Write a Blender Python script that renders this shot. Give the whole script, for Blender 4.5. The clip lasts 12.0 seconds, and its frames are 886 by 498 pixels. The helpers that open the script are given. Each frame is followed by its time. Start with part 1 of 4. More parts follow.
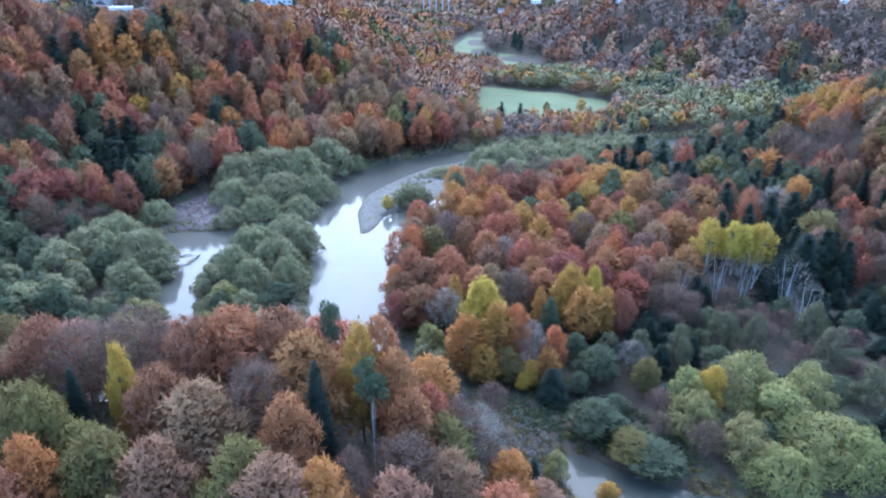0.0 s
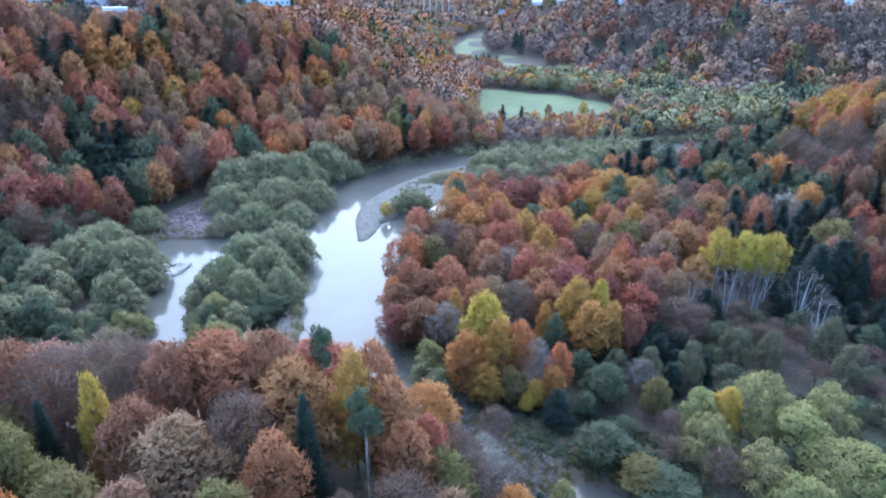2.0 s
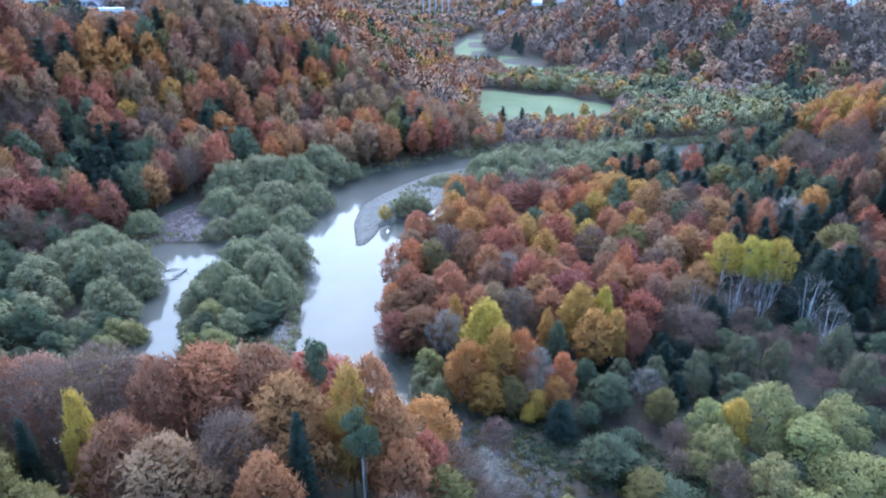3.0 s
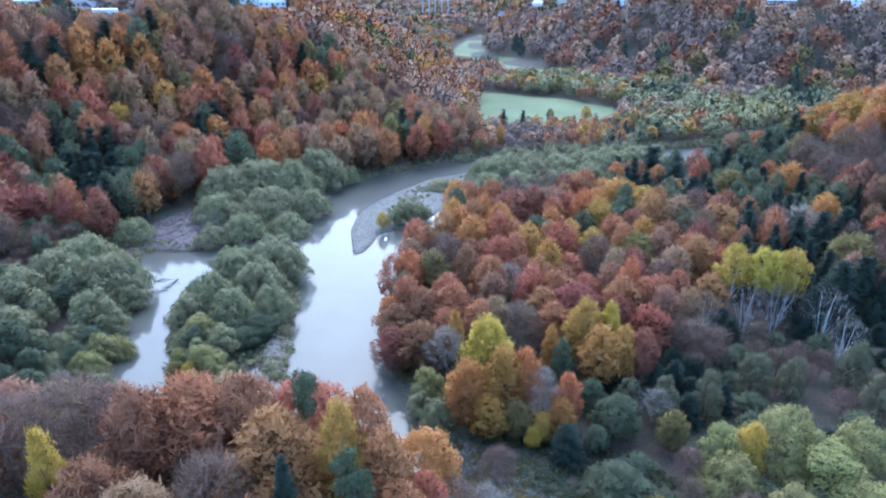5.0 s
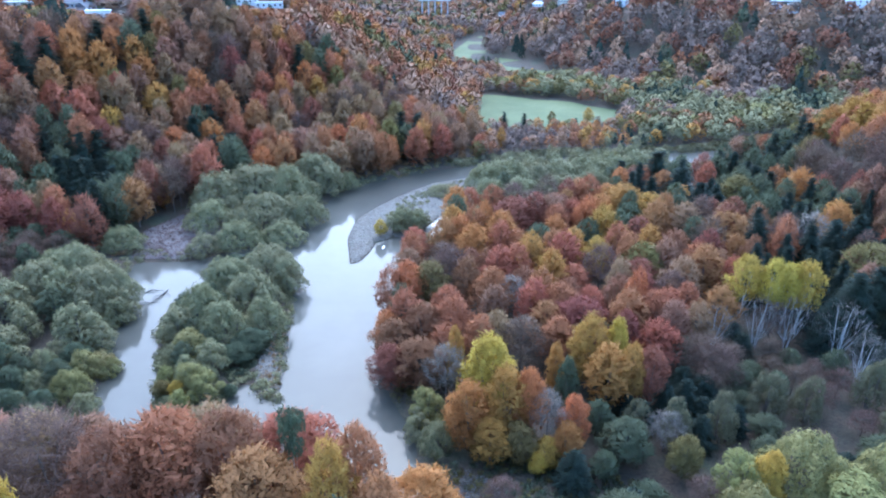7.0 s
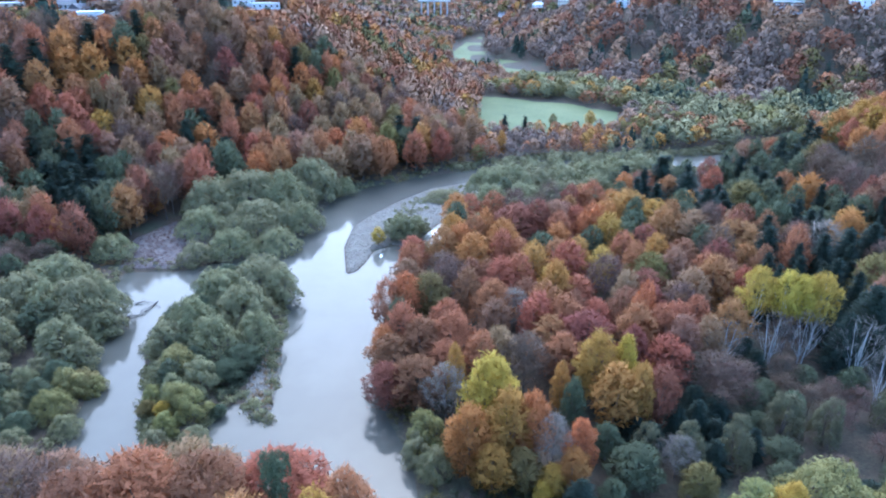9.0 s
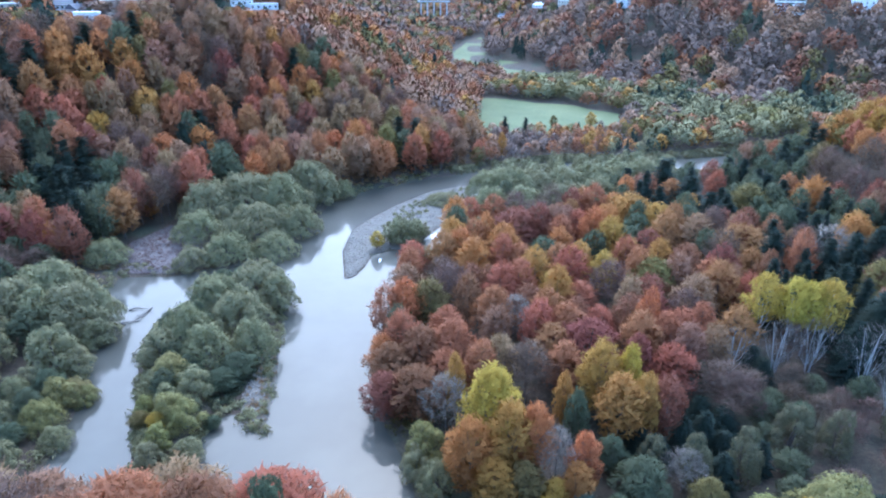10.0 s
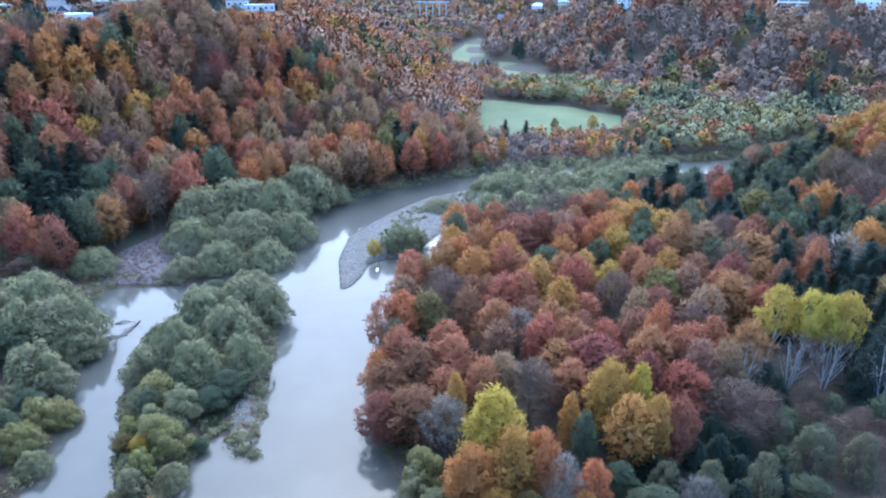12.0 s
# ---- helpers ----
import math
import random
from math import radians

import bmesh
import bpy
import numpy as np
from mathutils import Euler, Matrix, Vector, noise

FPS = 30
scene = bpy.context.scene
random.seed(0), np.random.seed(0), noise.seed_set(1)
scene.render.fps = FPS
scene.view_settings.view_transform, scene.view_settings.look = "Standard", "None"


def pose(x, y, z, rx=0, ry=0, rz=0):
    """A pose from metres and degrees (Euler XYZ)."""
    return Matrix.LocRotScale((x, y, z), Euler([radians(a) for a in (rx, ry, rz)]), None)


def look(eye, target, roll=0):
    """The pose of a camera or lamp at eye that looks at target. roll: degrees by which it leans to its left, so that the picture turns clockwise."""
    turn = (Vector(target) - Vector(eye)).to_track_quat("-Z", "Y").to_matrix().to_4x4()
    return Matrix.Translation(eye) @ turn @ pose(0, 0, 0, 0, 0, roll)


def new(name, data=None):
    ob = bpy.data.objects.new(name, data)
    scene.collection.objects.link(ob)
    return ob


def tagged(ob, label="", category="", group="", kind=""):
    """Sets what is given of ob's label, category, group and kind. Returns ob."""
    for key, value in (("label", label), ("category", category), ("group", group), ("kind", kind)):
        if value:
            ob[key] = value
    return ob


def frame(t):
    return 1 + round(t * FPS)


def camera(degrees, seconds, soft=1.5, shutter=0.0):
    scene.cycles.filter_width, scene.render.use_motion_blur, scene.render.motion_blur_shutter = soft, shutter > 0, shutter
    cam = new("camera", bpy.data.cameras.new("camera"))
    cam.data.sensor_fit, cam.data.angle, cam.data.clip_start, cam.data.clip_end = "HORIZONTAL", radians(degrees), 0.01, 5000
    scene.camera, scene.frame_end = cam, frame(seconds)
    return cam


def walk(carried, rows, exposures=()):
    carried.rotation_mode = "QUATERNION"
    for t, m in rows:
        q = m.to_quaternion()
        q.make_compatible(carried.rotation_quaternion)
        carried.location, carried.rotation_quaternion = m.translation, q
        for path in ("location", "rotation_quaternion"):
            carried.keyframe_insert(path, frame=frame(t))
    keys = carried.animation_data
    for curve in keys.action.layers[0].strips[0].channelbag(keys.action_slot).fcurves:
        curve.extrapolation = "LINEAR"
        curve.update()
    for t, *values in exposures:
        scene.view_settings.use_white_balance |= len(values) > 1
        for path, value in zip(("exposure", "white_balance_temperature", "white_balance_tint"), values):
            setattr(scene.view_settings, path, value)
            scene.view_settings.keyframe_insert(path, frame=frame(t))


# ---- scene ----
cam = camera(70, 12.0, soft=2.0)
walk(cam, [
    (0, look((0.00, -0.00, 92.00), (0.00, 182.73, 10.70), 0.22)),
    (1, look((-0.04, 3.82, 91.82), (-0.01, 186.61, 10.65), 0.25)),
    (2, look((-0.05, 7.68, 91.69), (0.01, 190.51, 10.62), 0.30)),
    (3, look((-0.11, 11.49, 91.55), (0.08, 194.39, 10.64), 0.32)),
    (5, look((-0.09, 18.99, 91.41), (0.22, 201.95, 10.63), 0.33)),
    (6, look((-0.07, 22.74, 91.31), (0.27, 205.74, 10.64), 0.31)),
    (7, look((0.01, 26.46, 91.24), (0.37, 209.49, 10.62), 0.31)),
    (9, look((0.06, 33.86, 91.08), (0.54, 216.96, 10.61), 0.28)),
    (10, look((0.02, 37.51, 91.00), (0.61, 220.66, 10.64), 0.29)),
    (11, look((0.01, 41.15, 90.89), (0.71, 224.34, 10.63), 0.26)),
    (12.0, look((0.04, 44.79, 90.75), (0.85, 228.02, 10.59), 0.22)),
], exposures=[(0.0, 2.47, 5080, 6.5), (12.0, 2.47, 5080, 6.5)])

# ---- daylight: a pale evening sky ahead, no direct sun ----
world = bpy.data.worlds.new("world")
scene.world = world
world.use_nodes = True
nt = world.node_tree
sky = nt.nodes.new("ShaderNodeTexSky")
sky.sky_type = "NISHITA"
sky.sun_disc = False
sky.sun_elevation, sky.sun_rotation = radians(50), radians(-6)
sky.air_density, sky.dust_density, sky.ozone_density = 1.0, 0.9, 1.5
nt.nodes["Background"].inputs[1].default_value = 0.15
nt.links.new(sky.outputs[0], nt.nodes["Background"].inputs[0])
lamp = bpy.data.lights.new("sun", "SUN")
lamp.energy, lamp.angle, lamp.color = 0.8, radians(90), (1.0, 0.95, 0.90)
sun = new("sun", lamp)
sun.matrix_world = look((0, 0, 300), (7, -64, 223))


# ---- materials ----
def material(name):
    m = bpy.data.materials.new(name)
    m.use_nodes = True
    n = m.node_tree
    return m, n, n.nodes["Principled BSDF"], n.nodes["Material Output"]


def node(n, kind, **sockets):
    nd = n.nodes.new(kind)
    for key, value in sockets.items():
        nd.inputs[key.replace("_", " ")].default_value = value
    return nd


def noise_tex(n, scale, detail=4.0, rough=0.6, coord="Object"):
    tc = n.nodes.new("ShaderNodeTexCoord")
    tx = node(n, "ShaderNodeTexNoise", Scale=scale, Detail=detail, Roughness=rough)
    n.links.new(tc.outputs[coord], tx.inputs["Vector"])
    return tx.outputs["Fac"]


def ramp(n, fac, *stops):
    cr = n.nodes.new("ShaderNodeValToRGB")
    el = cr.color_ramp.elements
    while len(el) < len(stops):
        el.new(0.5)
    for e, (p, c) in zip(el, stops):
        e.position, e.color = p, (*c, 1)
    n.links.new(fac, cr.inputs[0])
    return cr.outputs[0]


def bump(n, fac, bsdf, strength, distance):
    b = node(n, "ShaderNodeBump", Strength=strength, Distance=distance)
    n.links.new(fac, b.inputs["Height"])
    n.links.new(b.outputs[0], bsdf.inputs["Normal"])


def mix_rgb(n, fac, a, b, blend="MIX"):
    mx = n.nodes.new("ShaderNodeMix")
    mx.data_type, mx.blend_type = "RGBA", blend
    for value, k in ((fac, 0), (a, 6), (b, 7)):
        if isinstance(value, (int, float)):
            mx.inputs[k].default_value = value
        elif isinstance(value, tuple):
            mx.inputs[k].default_value = (*value, 1)
        else:
            n.links.new(value, mx.inputs[k])
    return mx.outputs[2]


def tone(c, k):
    return tuple(min(1.0, v * k) for v in c)


def leaf_material(name, dark, mid, light, shift=0.03, glow=0.42, sparse=0.44):
    """Foliage: every leaf clump its own tone, every tree its own cast."""
    m, n, b, out = material(name)
    geo = n.nodes.new("ShaderNodeNewGeometry")
    info = n.nodes.new("ShaderNodeObjectInfo")
    col = ramp(n, geo.outputs["Random Per Island"], (0.0, dark), (0.5, mid), (1.0, light))
    patch = noise_tex(n, 0.35, 2.0)
    hue = node(n, "ShaderNodeHueSaturation", Saturation=1.0)
    n.links.new(col, hue.inputs["Color"])
    mr = node(n, "ShaderNodeMapRange", To_Min=0.5 - shift, To_Max=0.5 + shift)
    n.links.new(info.outputs["Random"], mr.inputs["Value"])
    n.links.new(mr.outputs[0], hue.inputs["Hue"])
    mv = node(n, "ShaderNodeMapRange", From_Min=0.3, From_Max=0.7, To_Min=0.8, To_Max=1.22)
    n.links.new(patch, mv.inputs["Value"])
    n.links.new(mv.outputs[0], hue.inputs["Value"])
    n.links.new(hue.outputs[0], b.inputs["Base Color"])
    b.inputs["Roughness"].default_value = 0.75
    b.inputs["Specular IOR Level"].default_value = 0.08
    tr = n.nodes.new("ShaderNodeBsdfTranslucent")
    n.links.new(hue.outputs[0], tr.inputs["Color"])
    ms = n.nodes.new("ShaderNodeMixShader")
    ms.inputs[0].default_value = glow
    n.links.new(b.outputs[0], ms.inputs[1])
    n.links.new(tr.outputs[0], ms.inputs[2])
    gap = node(n, "ShaderNodeMapRange", From_Min=sparse, From_Max=sparse + 0.06)
    n.links.new(noise_tex(n, 3.6, 2.0, 0.7), gap.inputs["Value"])
    clear = n.nodes.new("ShaderNodeBsdfTransparent")
    mt = n.nodes.new("ShaderNodeMixShader")
    n.links.new(gap.outputs[0], mt.inputs[0])
    n.links.new(clear.outputs[0], mt.inputs[1])
    n.links.new(ms.outputs[0], mt.inputs[2])
    n.links.new(mt.outputs[0], out.inputs["Surface"])
    return m


def woods_material(name, *stops):
    """Foliage of many trees in one mesh: the tree's own tone runs along the ramp."""
    m, n, b, out = material(name)
    at = n.nodes.new("ShaderNodeAttribute")
    at.attribute_name = "tint"
    geo = n.nodes.new("ShaderNodeNewGeometry")
    col = ramp(n, at.outputs["Fac"], *stops)
    col_node = n.nodes["Color Ramp"]
    col_node.color_ramp.interpolation = "CONSTANT"
    mv = node(n, "ShaderNodeMapRange", To_Min=0.95, To_Max=1.05)
    n.links.new(geo.outputs["Random Per Island"], mv.inputs["Value"])
    hue = node(n, "ShaderNodeHueSaturation")
    n.links.new(col, hue.inputs["Color"])
    n.links.new(mv.outputs[0], hue.inputs["Value"])
    n.links.new(hue.outputs[0], b.inputs["Base Color"])
    b.inputs["Roughness"].default_value = 0.8
    b.inputs["Specular IOR Level"].default_value = 0.05
    gap = node(n, "ShaderNodeMapRange", From_Min=0.28, From_Max=0.40)
    n.links.new(noise_tex(n, 1.8, 2.0, 0.7), gap.inputs["Value"])
    clear = n.nodes.new("ShaderNodeBsdfTransparent")
    mt = n.nodes.new("ShaderNodeMixShader")
    n.links.new(gap.outputs[0], mt.inputs[0])
    n.links.new(clear.outputs[0], mt.inputs[1])
    n.links.new(b.outputs[0], mt.inputs[2])
    n.links.new(mt.outputs[0], out.inputs["Surface"])
    return m


RUST, WINE, ORANGE = (0.32, 0.14, 0.070), (0.22, 0.098, 0.060), (0.39, 0.18, 0.062)
GOLD, YELLOW, OLIVE = (0.37, 0.205, 0.055), (0.41, 0.285, 0.055), (0.165, 0.135, 0.052)
TAN, WILLOW, PALE = (0.27, 0.165, 0.095), (0.222, 0.207, 0.108), (0.235, 0.21, 0.08)
SPRUCE, TWIG, MAUVE = (0.045, 0.06, 0.045), (0.25, 0.225, 0.195), (0.15, 0.102, 0.08)
GREEN, BROWN = (0.095, 0.11, 0.065), (0.27, 0.16, 0.095)
SALLOW = (0.125, 0.118, 0.066)


def leaves(name, c, spread=0.3, shift=0.02, glow=0.42, sparse=0.44):
    return leaf_material(name, tone(c, 1 - 0.4 * spread), c, tone(c, 1 + 0.4 * spread), shift, glow, sparse)


M_RUST, M_WINE = leaves("leaves_rust", RUST), leaves("leaves_wine", WINE)
M_ORANGE, M_GOLD = leaves("leaves_orange", ORANGE), leaves("leaves_gold", GOLD)
M_YELLOW, M_OLIVE = leaves("leaves_yellow", YELLOW, 0.25, 0.01), leaves("leaves_olive", OLIVE)
M_TAN, M_WILLOW = leaves("leaves_tan", TAN), leaves("leaves_willow", WILLOW, 0.25, 0.01, 0.3, 0.41)
M_PALE, M_SPRUCE = leaves("leaves_pale_willow", PALE, 0.25, 0.02, 0.3, 0.41), leaves("needles", SPRUCE, 0.25, 0.02)
M_TWIG, M_MAUVE = leaves("twigs_grey", TWIG, 0.25, 0.01), leaves("twigs_mauve", MAUVE, 0.25)
M_GREEN = leaves("leaves_green", GREEN)
M_SALLOW = leaves("leaves_sallow", SALLOW, 0.25, 0.01, 0.3, 0.41)
M_BROWN = leaves("leaves_brown", BROWN)
M_WAND = leaves("twigs_birch", (0.20, 0.185, 0.17), 0.25, 0.01)
M_POPLAR = leaves("leaves_poplar", (0.40, 0.30, 0.06), 0.5, 0.01)
M_PINE = leaves("pine_needles", (0.085, 0.105, 0.062), 0.25, 0.01)


def bark_material(name, dark, light):
    m, n, b, out = material(name)
    f = noise_tex(n, 2.5, 6.0, 0.7)
    n.links.new(ramp(n, f, (0.3, dark), (0.7, light)), b.inputs["Base Color"])
    b.inputs["Roughness"].default_value = 0.9
    bump(n, f, b, 0.6, 0.05)
    return m


M_BARK = bark_material("bark_grey_brown", (0.05, 0.04, 0.035), (0.16, 0.14, 0.12))
M_BIRCH = bark_material("bark_pale", (0.18, 0.17, 0.16), (0.6, 0.58, 0.56))

M_GROUND, n, b, out = material("leaf_litter")
f1, f2 = noise_tex(n, 0.05, 6.0, 0.6), noise_tex(n, 1.3, 8.0, 0.75)
c1 = ramp(n, f1, (0.35, (0.04, 0.04, 0.028)), (0.5, (0.07, 0.052, 0.036)), (0.65, (0.05, 0.06, 0.035)))
c2 = ramp(n, f2, (0.3, (0.35, 0.32, 0.3)), (0.7, (1.5, 1.4, 1.3)))
n.links.new(mix_rgb(n, 1.0, c1, c2, "MULTIPLY"), b.inputs["Base Color"])
b.inputs["Roughness"].default_value = 0.95
bump(n, f2, b, 0.8, 0.3)

M_MEADOW, n, b, out = material("meadow_grass")
f1, f2 = noise_tex(n, 0.03, 5.0, 0.6), noise_tex(n, 0.8, 8.0, 0.75)
c1 = ramp(n, f1, (0.35, (0.092, 0.112, 0.040)), (0.65, (0.128, 0.145, 0.055)))
c2 = ramp(n, f2, (0.3, (0.8, 0.8, 0.8)), (0.7, (1.2, 1.2, 1.2)))
n.links.new(mix_rgb(n, 1.0, c1, c2, "MULTIPLY"), b.inputs["Base Color"])
b.inputs["Roughness"].default_value = 0.95
bump(n, f2, b, 0.5, 0.15)

M_GRAVEL, n, b, out = material("river_gravel")
f1, f2 = noise_tex(n, 0.25, 5.0, 0.6), noise_tex(n, 3.0, 8.0, 0.8)
c1 = ramp(n, f1, (0.35, (0.10, 0.085, 0.062)), (0.55, (0.16, 0.142, 0.115)), (0.7, (0.085, 0.08, 0.045)))
c2 = ramp(n, f2, (0.3, (0.5, 0.5, 0.5)), (0.7, (1.4, 1.4, 1.4)))
n.links.new(mix_rgb(n, 1.0, c1, c2, "MULTIPLY"), b.inputs["Base Color"])
b.inputs["Roughness"].default_value = 0.85
bump(n, f2, b, 0.9, 0.15)

M_MUD, n, b, out = material("withered_reed_flat")
f1, f2 = noise_tex(n, 0.15, 5.0, 0.6), noise_tex(n, 2.0, 8.0, 0.8)
c1 = ramp(n, f1, (0.35, (0.10, 0.085, 0.08)), (0.65, (0.17, 0.14, 0.13)))
c2 = ramp(n, f2, (0.3, (0.5, 0.5, 0.5)), (0.7, (1.4, 1.4, 1.4)))
n.links.new(mix_rgb(n, 1.0, c1, c2, "MULTIPLY"), b.inputs["Base Color"])
b.inputs["Roughness"].default_value = 0.95
bump(n, f2, b, 0.9, 0.2)

# silty river water: a dull body colour under a sheet of sky reflection
M_WATER, n, b, out = material("river_water")
tc = n.nodes.new("ShaderNodeTexCoord")
mp = n.nodes.new("ShaderNodeMapping")
mp.inputs["Scale"].default_value = (0.25, 0.12, 1)
n.links.new(tc.outputs["Object"], mp.inputs[0])
w1 = node(n, "ShaderNodeTexNoise", Scale=1.2, Detail=5.0, Roughness=0.55)
n.links.new(mp.outputs[0], w1.inputs["Vector"])
w2 = noise_tex(n, 0.03, 4.0, 0.55)
n.links.new(ramp(n, w2, (0.4, (0.042, 0.043, 0.034)), (0.6, (0.058, 0.058, 0.046))), b.inputs["Base Color"])
b.inputs["Roughness"].default_value = 0.6
b.inputs["Specular IOR Level"].default_value = 0.2
gl = node(n, "ShaderNodeBsdfGlossy", Roughness=0.03, Color=(0.79, 0.74, 0.67, 1))
fr = node(n, "ShaderNodeFresnel", IOR=1.42)
bp = node(n, "ShaderNodeBump", Strength=0.06, Distance=0.2)
n.links.new(w1.outputs["Fac"], bp.inputs["Height"])
for s in (gl, fr):
    n.links.new(bp.outputs[0], s.inputs["Normal"])
ms = n.nodes.new("ShaderNodeMixShader")
n.links.new(fr.outputs[0], ms.inputs[0])
n.links.new(b.outputs[0], ms.inputs[1])
n.links.new(gl.outputs[0], ms.inputs[2])
n.links.new(ms.outputs[0], out.inputs["Surface"])


def plain(name, c, rough=0.7, scale=1.5, vary=0.25):
    m, n, b, out = material(name)
    f = noise_tex(n, scale, 6.0, 0.7)
    n.links.new(ramp(n, f, (0.3, tone(c, 1 - vary)), (0.7, tone(c, 1 + vary))), b.inputs["Base Color"])
    b.inputs["Roughness"].default_value = rough
    return m


M_PLASTER = plain("white_plaster", (0.72, 0.74, 0.76), 0.8, 0.8, 0.08)
M_CREAM = plain("cream_plaster", (0.62, 0.58, 0.50), 0.8, 0.8, 0.08)
M_ROOF = plain("slate_grey_roof", (0.16, 0.17, 0.19), 0.7, 2.0, 0.2)
M_TILE = plain("red_brown_tile_roof", (0.28, 0.14, 0.10), 0.8, 2.0, 0.2)
M_TIN = plain("pale_tin_roof", (0.66, 0.69, 0.72), 0.5, 0.6, 0.08)
M_PANE = plain("dark_window_glass", (0.10, 0.11, 0.12), 0.15, 0.5, 0.3)
M_CONCRETE = plain("weathered_concrete", (0.42, 0.43, 0.44), 0.9, 0.3, 0.2)
M_ROAD = plain("pale_gravel_track", (0.40, 0.38, 0.35), 0.95, 0.5, 0.2)
M_STONE = plain("river_stone", (0.21, 0.185, 0.15), 0.8, 3.0, 0.35)
M_FOAM = plain("foaming_water", (0.85, 0.87, 0.88), 0.4, 2.0, 0.1)
M_DRIFT = plain("wet_dead_wood", (0.07, 0.06, 0.055), 0.7, 3.0, 0.4)


# ---- the lie of the land ----
def inside(poly, x, y):
    """Signed distance to a polygon, positive inside."""
    x, y = np.asarray(x, float), np.asarray(y, float)
    best, odd = np.full(x.shape, 1e18), np.zeros(x.shape, bool)
    for (ax, ay), (bx, by) in zip(poly, poly[1:] + poly[:1]):
        ex, ey = bx - ax, by - ay
        u = np.clip(((x - ax) * ex + (y - ay) * ey) / (ex * ex + ey * ey), 0, 1)
        best = np.minimum(best, (x - ax - u * ex) ** 2 + (y - ay - u * ey) ** 2)
        if ay != by:
            odd ^= ((ay > y) != (by > y)) & (x < ax + (y - ay) * ex / ey)
    return np.where(odd, 1, -1) * np.sqrt(best)


def smooth(u):
    u = np.clip(u, 0, 1)
    return u * u * (3 - 2 * u)


RIVER = [(-84, 116), (-79, 135), (-82, 153), (-89, 176), (-96, 191), (-101, 206), (-104, 221), (-86, 222), (-66, 236), (-54, 254),
         (-50, 276), (-47, 294), (-35, 308), (-13, 325), (17, 341), (60, 358), (120, 364), (150, 372), (190, 392), (250, 410), (300, 418),
         (300, 402), (250, 393), (200, 375), (165, 353), (138, 342), (100, 336), (60, 330), (22, 321), (19, 300), (14, 280), (6, 262), (0, 250),
         (-9, 232), (-13, 218), (-16, 192), (-17, 170), (-12, 148), (-6, 135), (-4, 124), (-3, 116), (-8, 110), (-20, 110), (-45, 114)]
POOL = [(24, 101), (27, 103), (32, 100), (38, 96.5), (46, 93), (62, 87), (110, 75), (110, 62), (62, 70), (46, 78), (32, 86), (25, 91), (23, 96)]
ISLAND = [(-60, 132), (-67, 149), (-72, 162), (-78, 177), (-79, 192), (-72, 213), (-62, 226), (-53, 221), (-48, 205), (-45, 192), (-42, 176),
          (-39, 155), (-38, 146), (-42, 147), (-46, 154), (-51, 148), (-51, 136)]
BAR = [(-31, 220), (-35, 243), (-34, 263), (-27, 278), (-19, 291), (-5, 309), (13, 319), (14, 301), (9, 280), (-1, 265),
       (-8, 250), (-11.5, 244), (-17.8, 243.4), (-24, 238.7), (-25.5, 229.5), (-28, 222)]
LEFT_HILL = [(-135, 60), (-145, 200), (-143, 240), (-117, 276), (-90, 300), (-48, 330), (-20, 350), (0, 385), (12, 430), (20, 490),
             (10, 560), (0, 620), (-15, 700), (-40, 900), (-90, 1200), (-90, 3000), (-3000, 3000), (-3000, 60)]
RIGHT_SPUR = [(165, -200), (150, 200), (148, 290), (168, 340), (205, 366), (255, 384), (300, 392), (700, 402), (1200, 200), (1200, -200)]
RIGHT_HILL = [(50, 730), (120, 610), (210, 520), (330, 470), (900, 430), (3000, 400), (3000, 3000), (70, 3000), (20, 1300), (40, 1100), (60, 900)]
MEADOW = [(18, 406), (24, 470), (28, 525), (60, 515), (95, 498), (122, 468), (112, 432), (100, 420), (60, 410)]
MEADOW_FAR = [(54, 610), (60, 735), (98, 690), (100, 640), (88, 590)]
MEADOW_SLOPE = [(12, 680), (10, 790), (30, 900), (56, 980), (60, 900), (50, 760), (40, 690)]
REED_FLAT = [(-106, 222), (-112, 246), (-104, 264), (-84, 262), (-80, 240), (-86, 223)]


def in_water(x, y):
    river = np.minimum(np.minimum(inside(RIVER, x, y), -inside(ISLAND, x, y)), -inside(BAR, x, y))
    return np.maximum(river, inside(POOL, x, y))


def ground(x, y):
    x, y = np.asarray(x, float), np.asarray(y, float)
    w = in_water(x, y)
    z = np.where(w > 0, -np.minimum(0.25 * w, 2.0), np.minimum(-0.3 * w, 1.0))
    z = np.where(inside(BAR, x, y) > 0, np.minimum(z, 0.7), z)
    land = smooth(-w / 25)
    z = z + land * (0.6 + 0.008 * np.maximum(y - 350, 0) + 0.5 * np.sin(x * 0.11) * np.sin(y * 0.07))
    z = z + 67 * smooth(inside(LEFT_HILL, x, y) / 142) * (1 + 0.10 * np.sin(x * 0.045 + y * 0.02))
    z = z + 52 * (1 - np.exp(-np.maximum(inside(RIGHT_SPUR, x, y), 0) / 50))
    z = z + 58 * smooth(inside(RIGHT_HILL, x, y) / 150) * (1 + 0.12 * np.sin(x * 0.03 - y * 0.015))
    z = z + smooth(-w / 14) * 19 * smooth((113 - y) / 22) * smooth((28 - x) / 42)
    z = z + 70 * smooth((y - 1400) / 700)
    return z


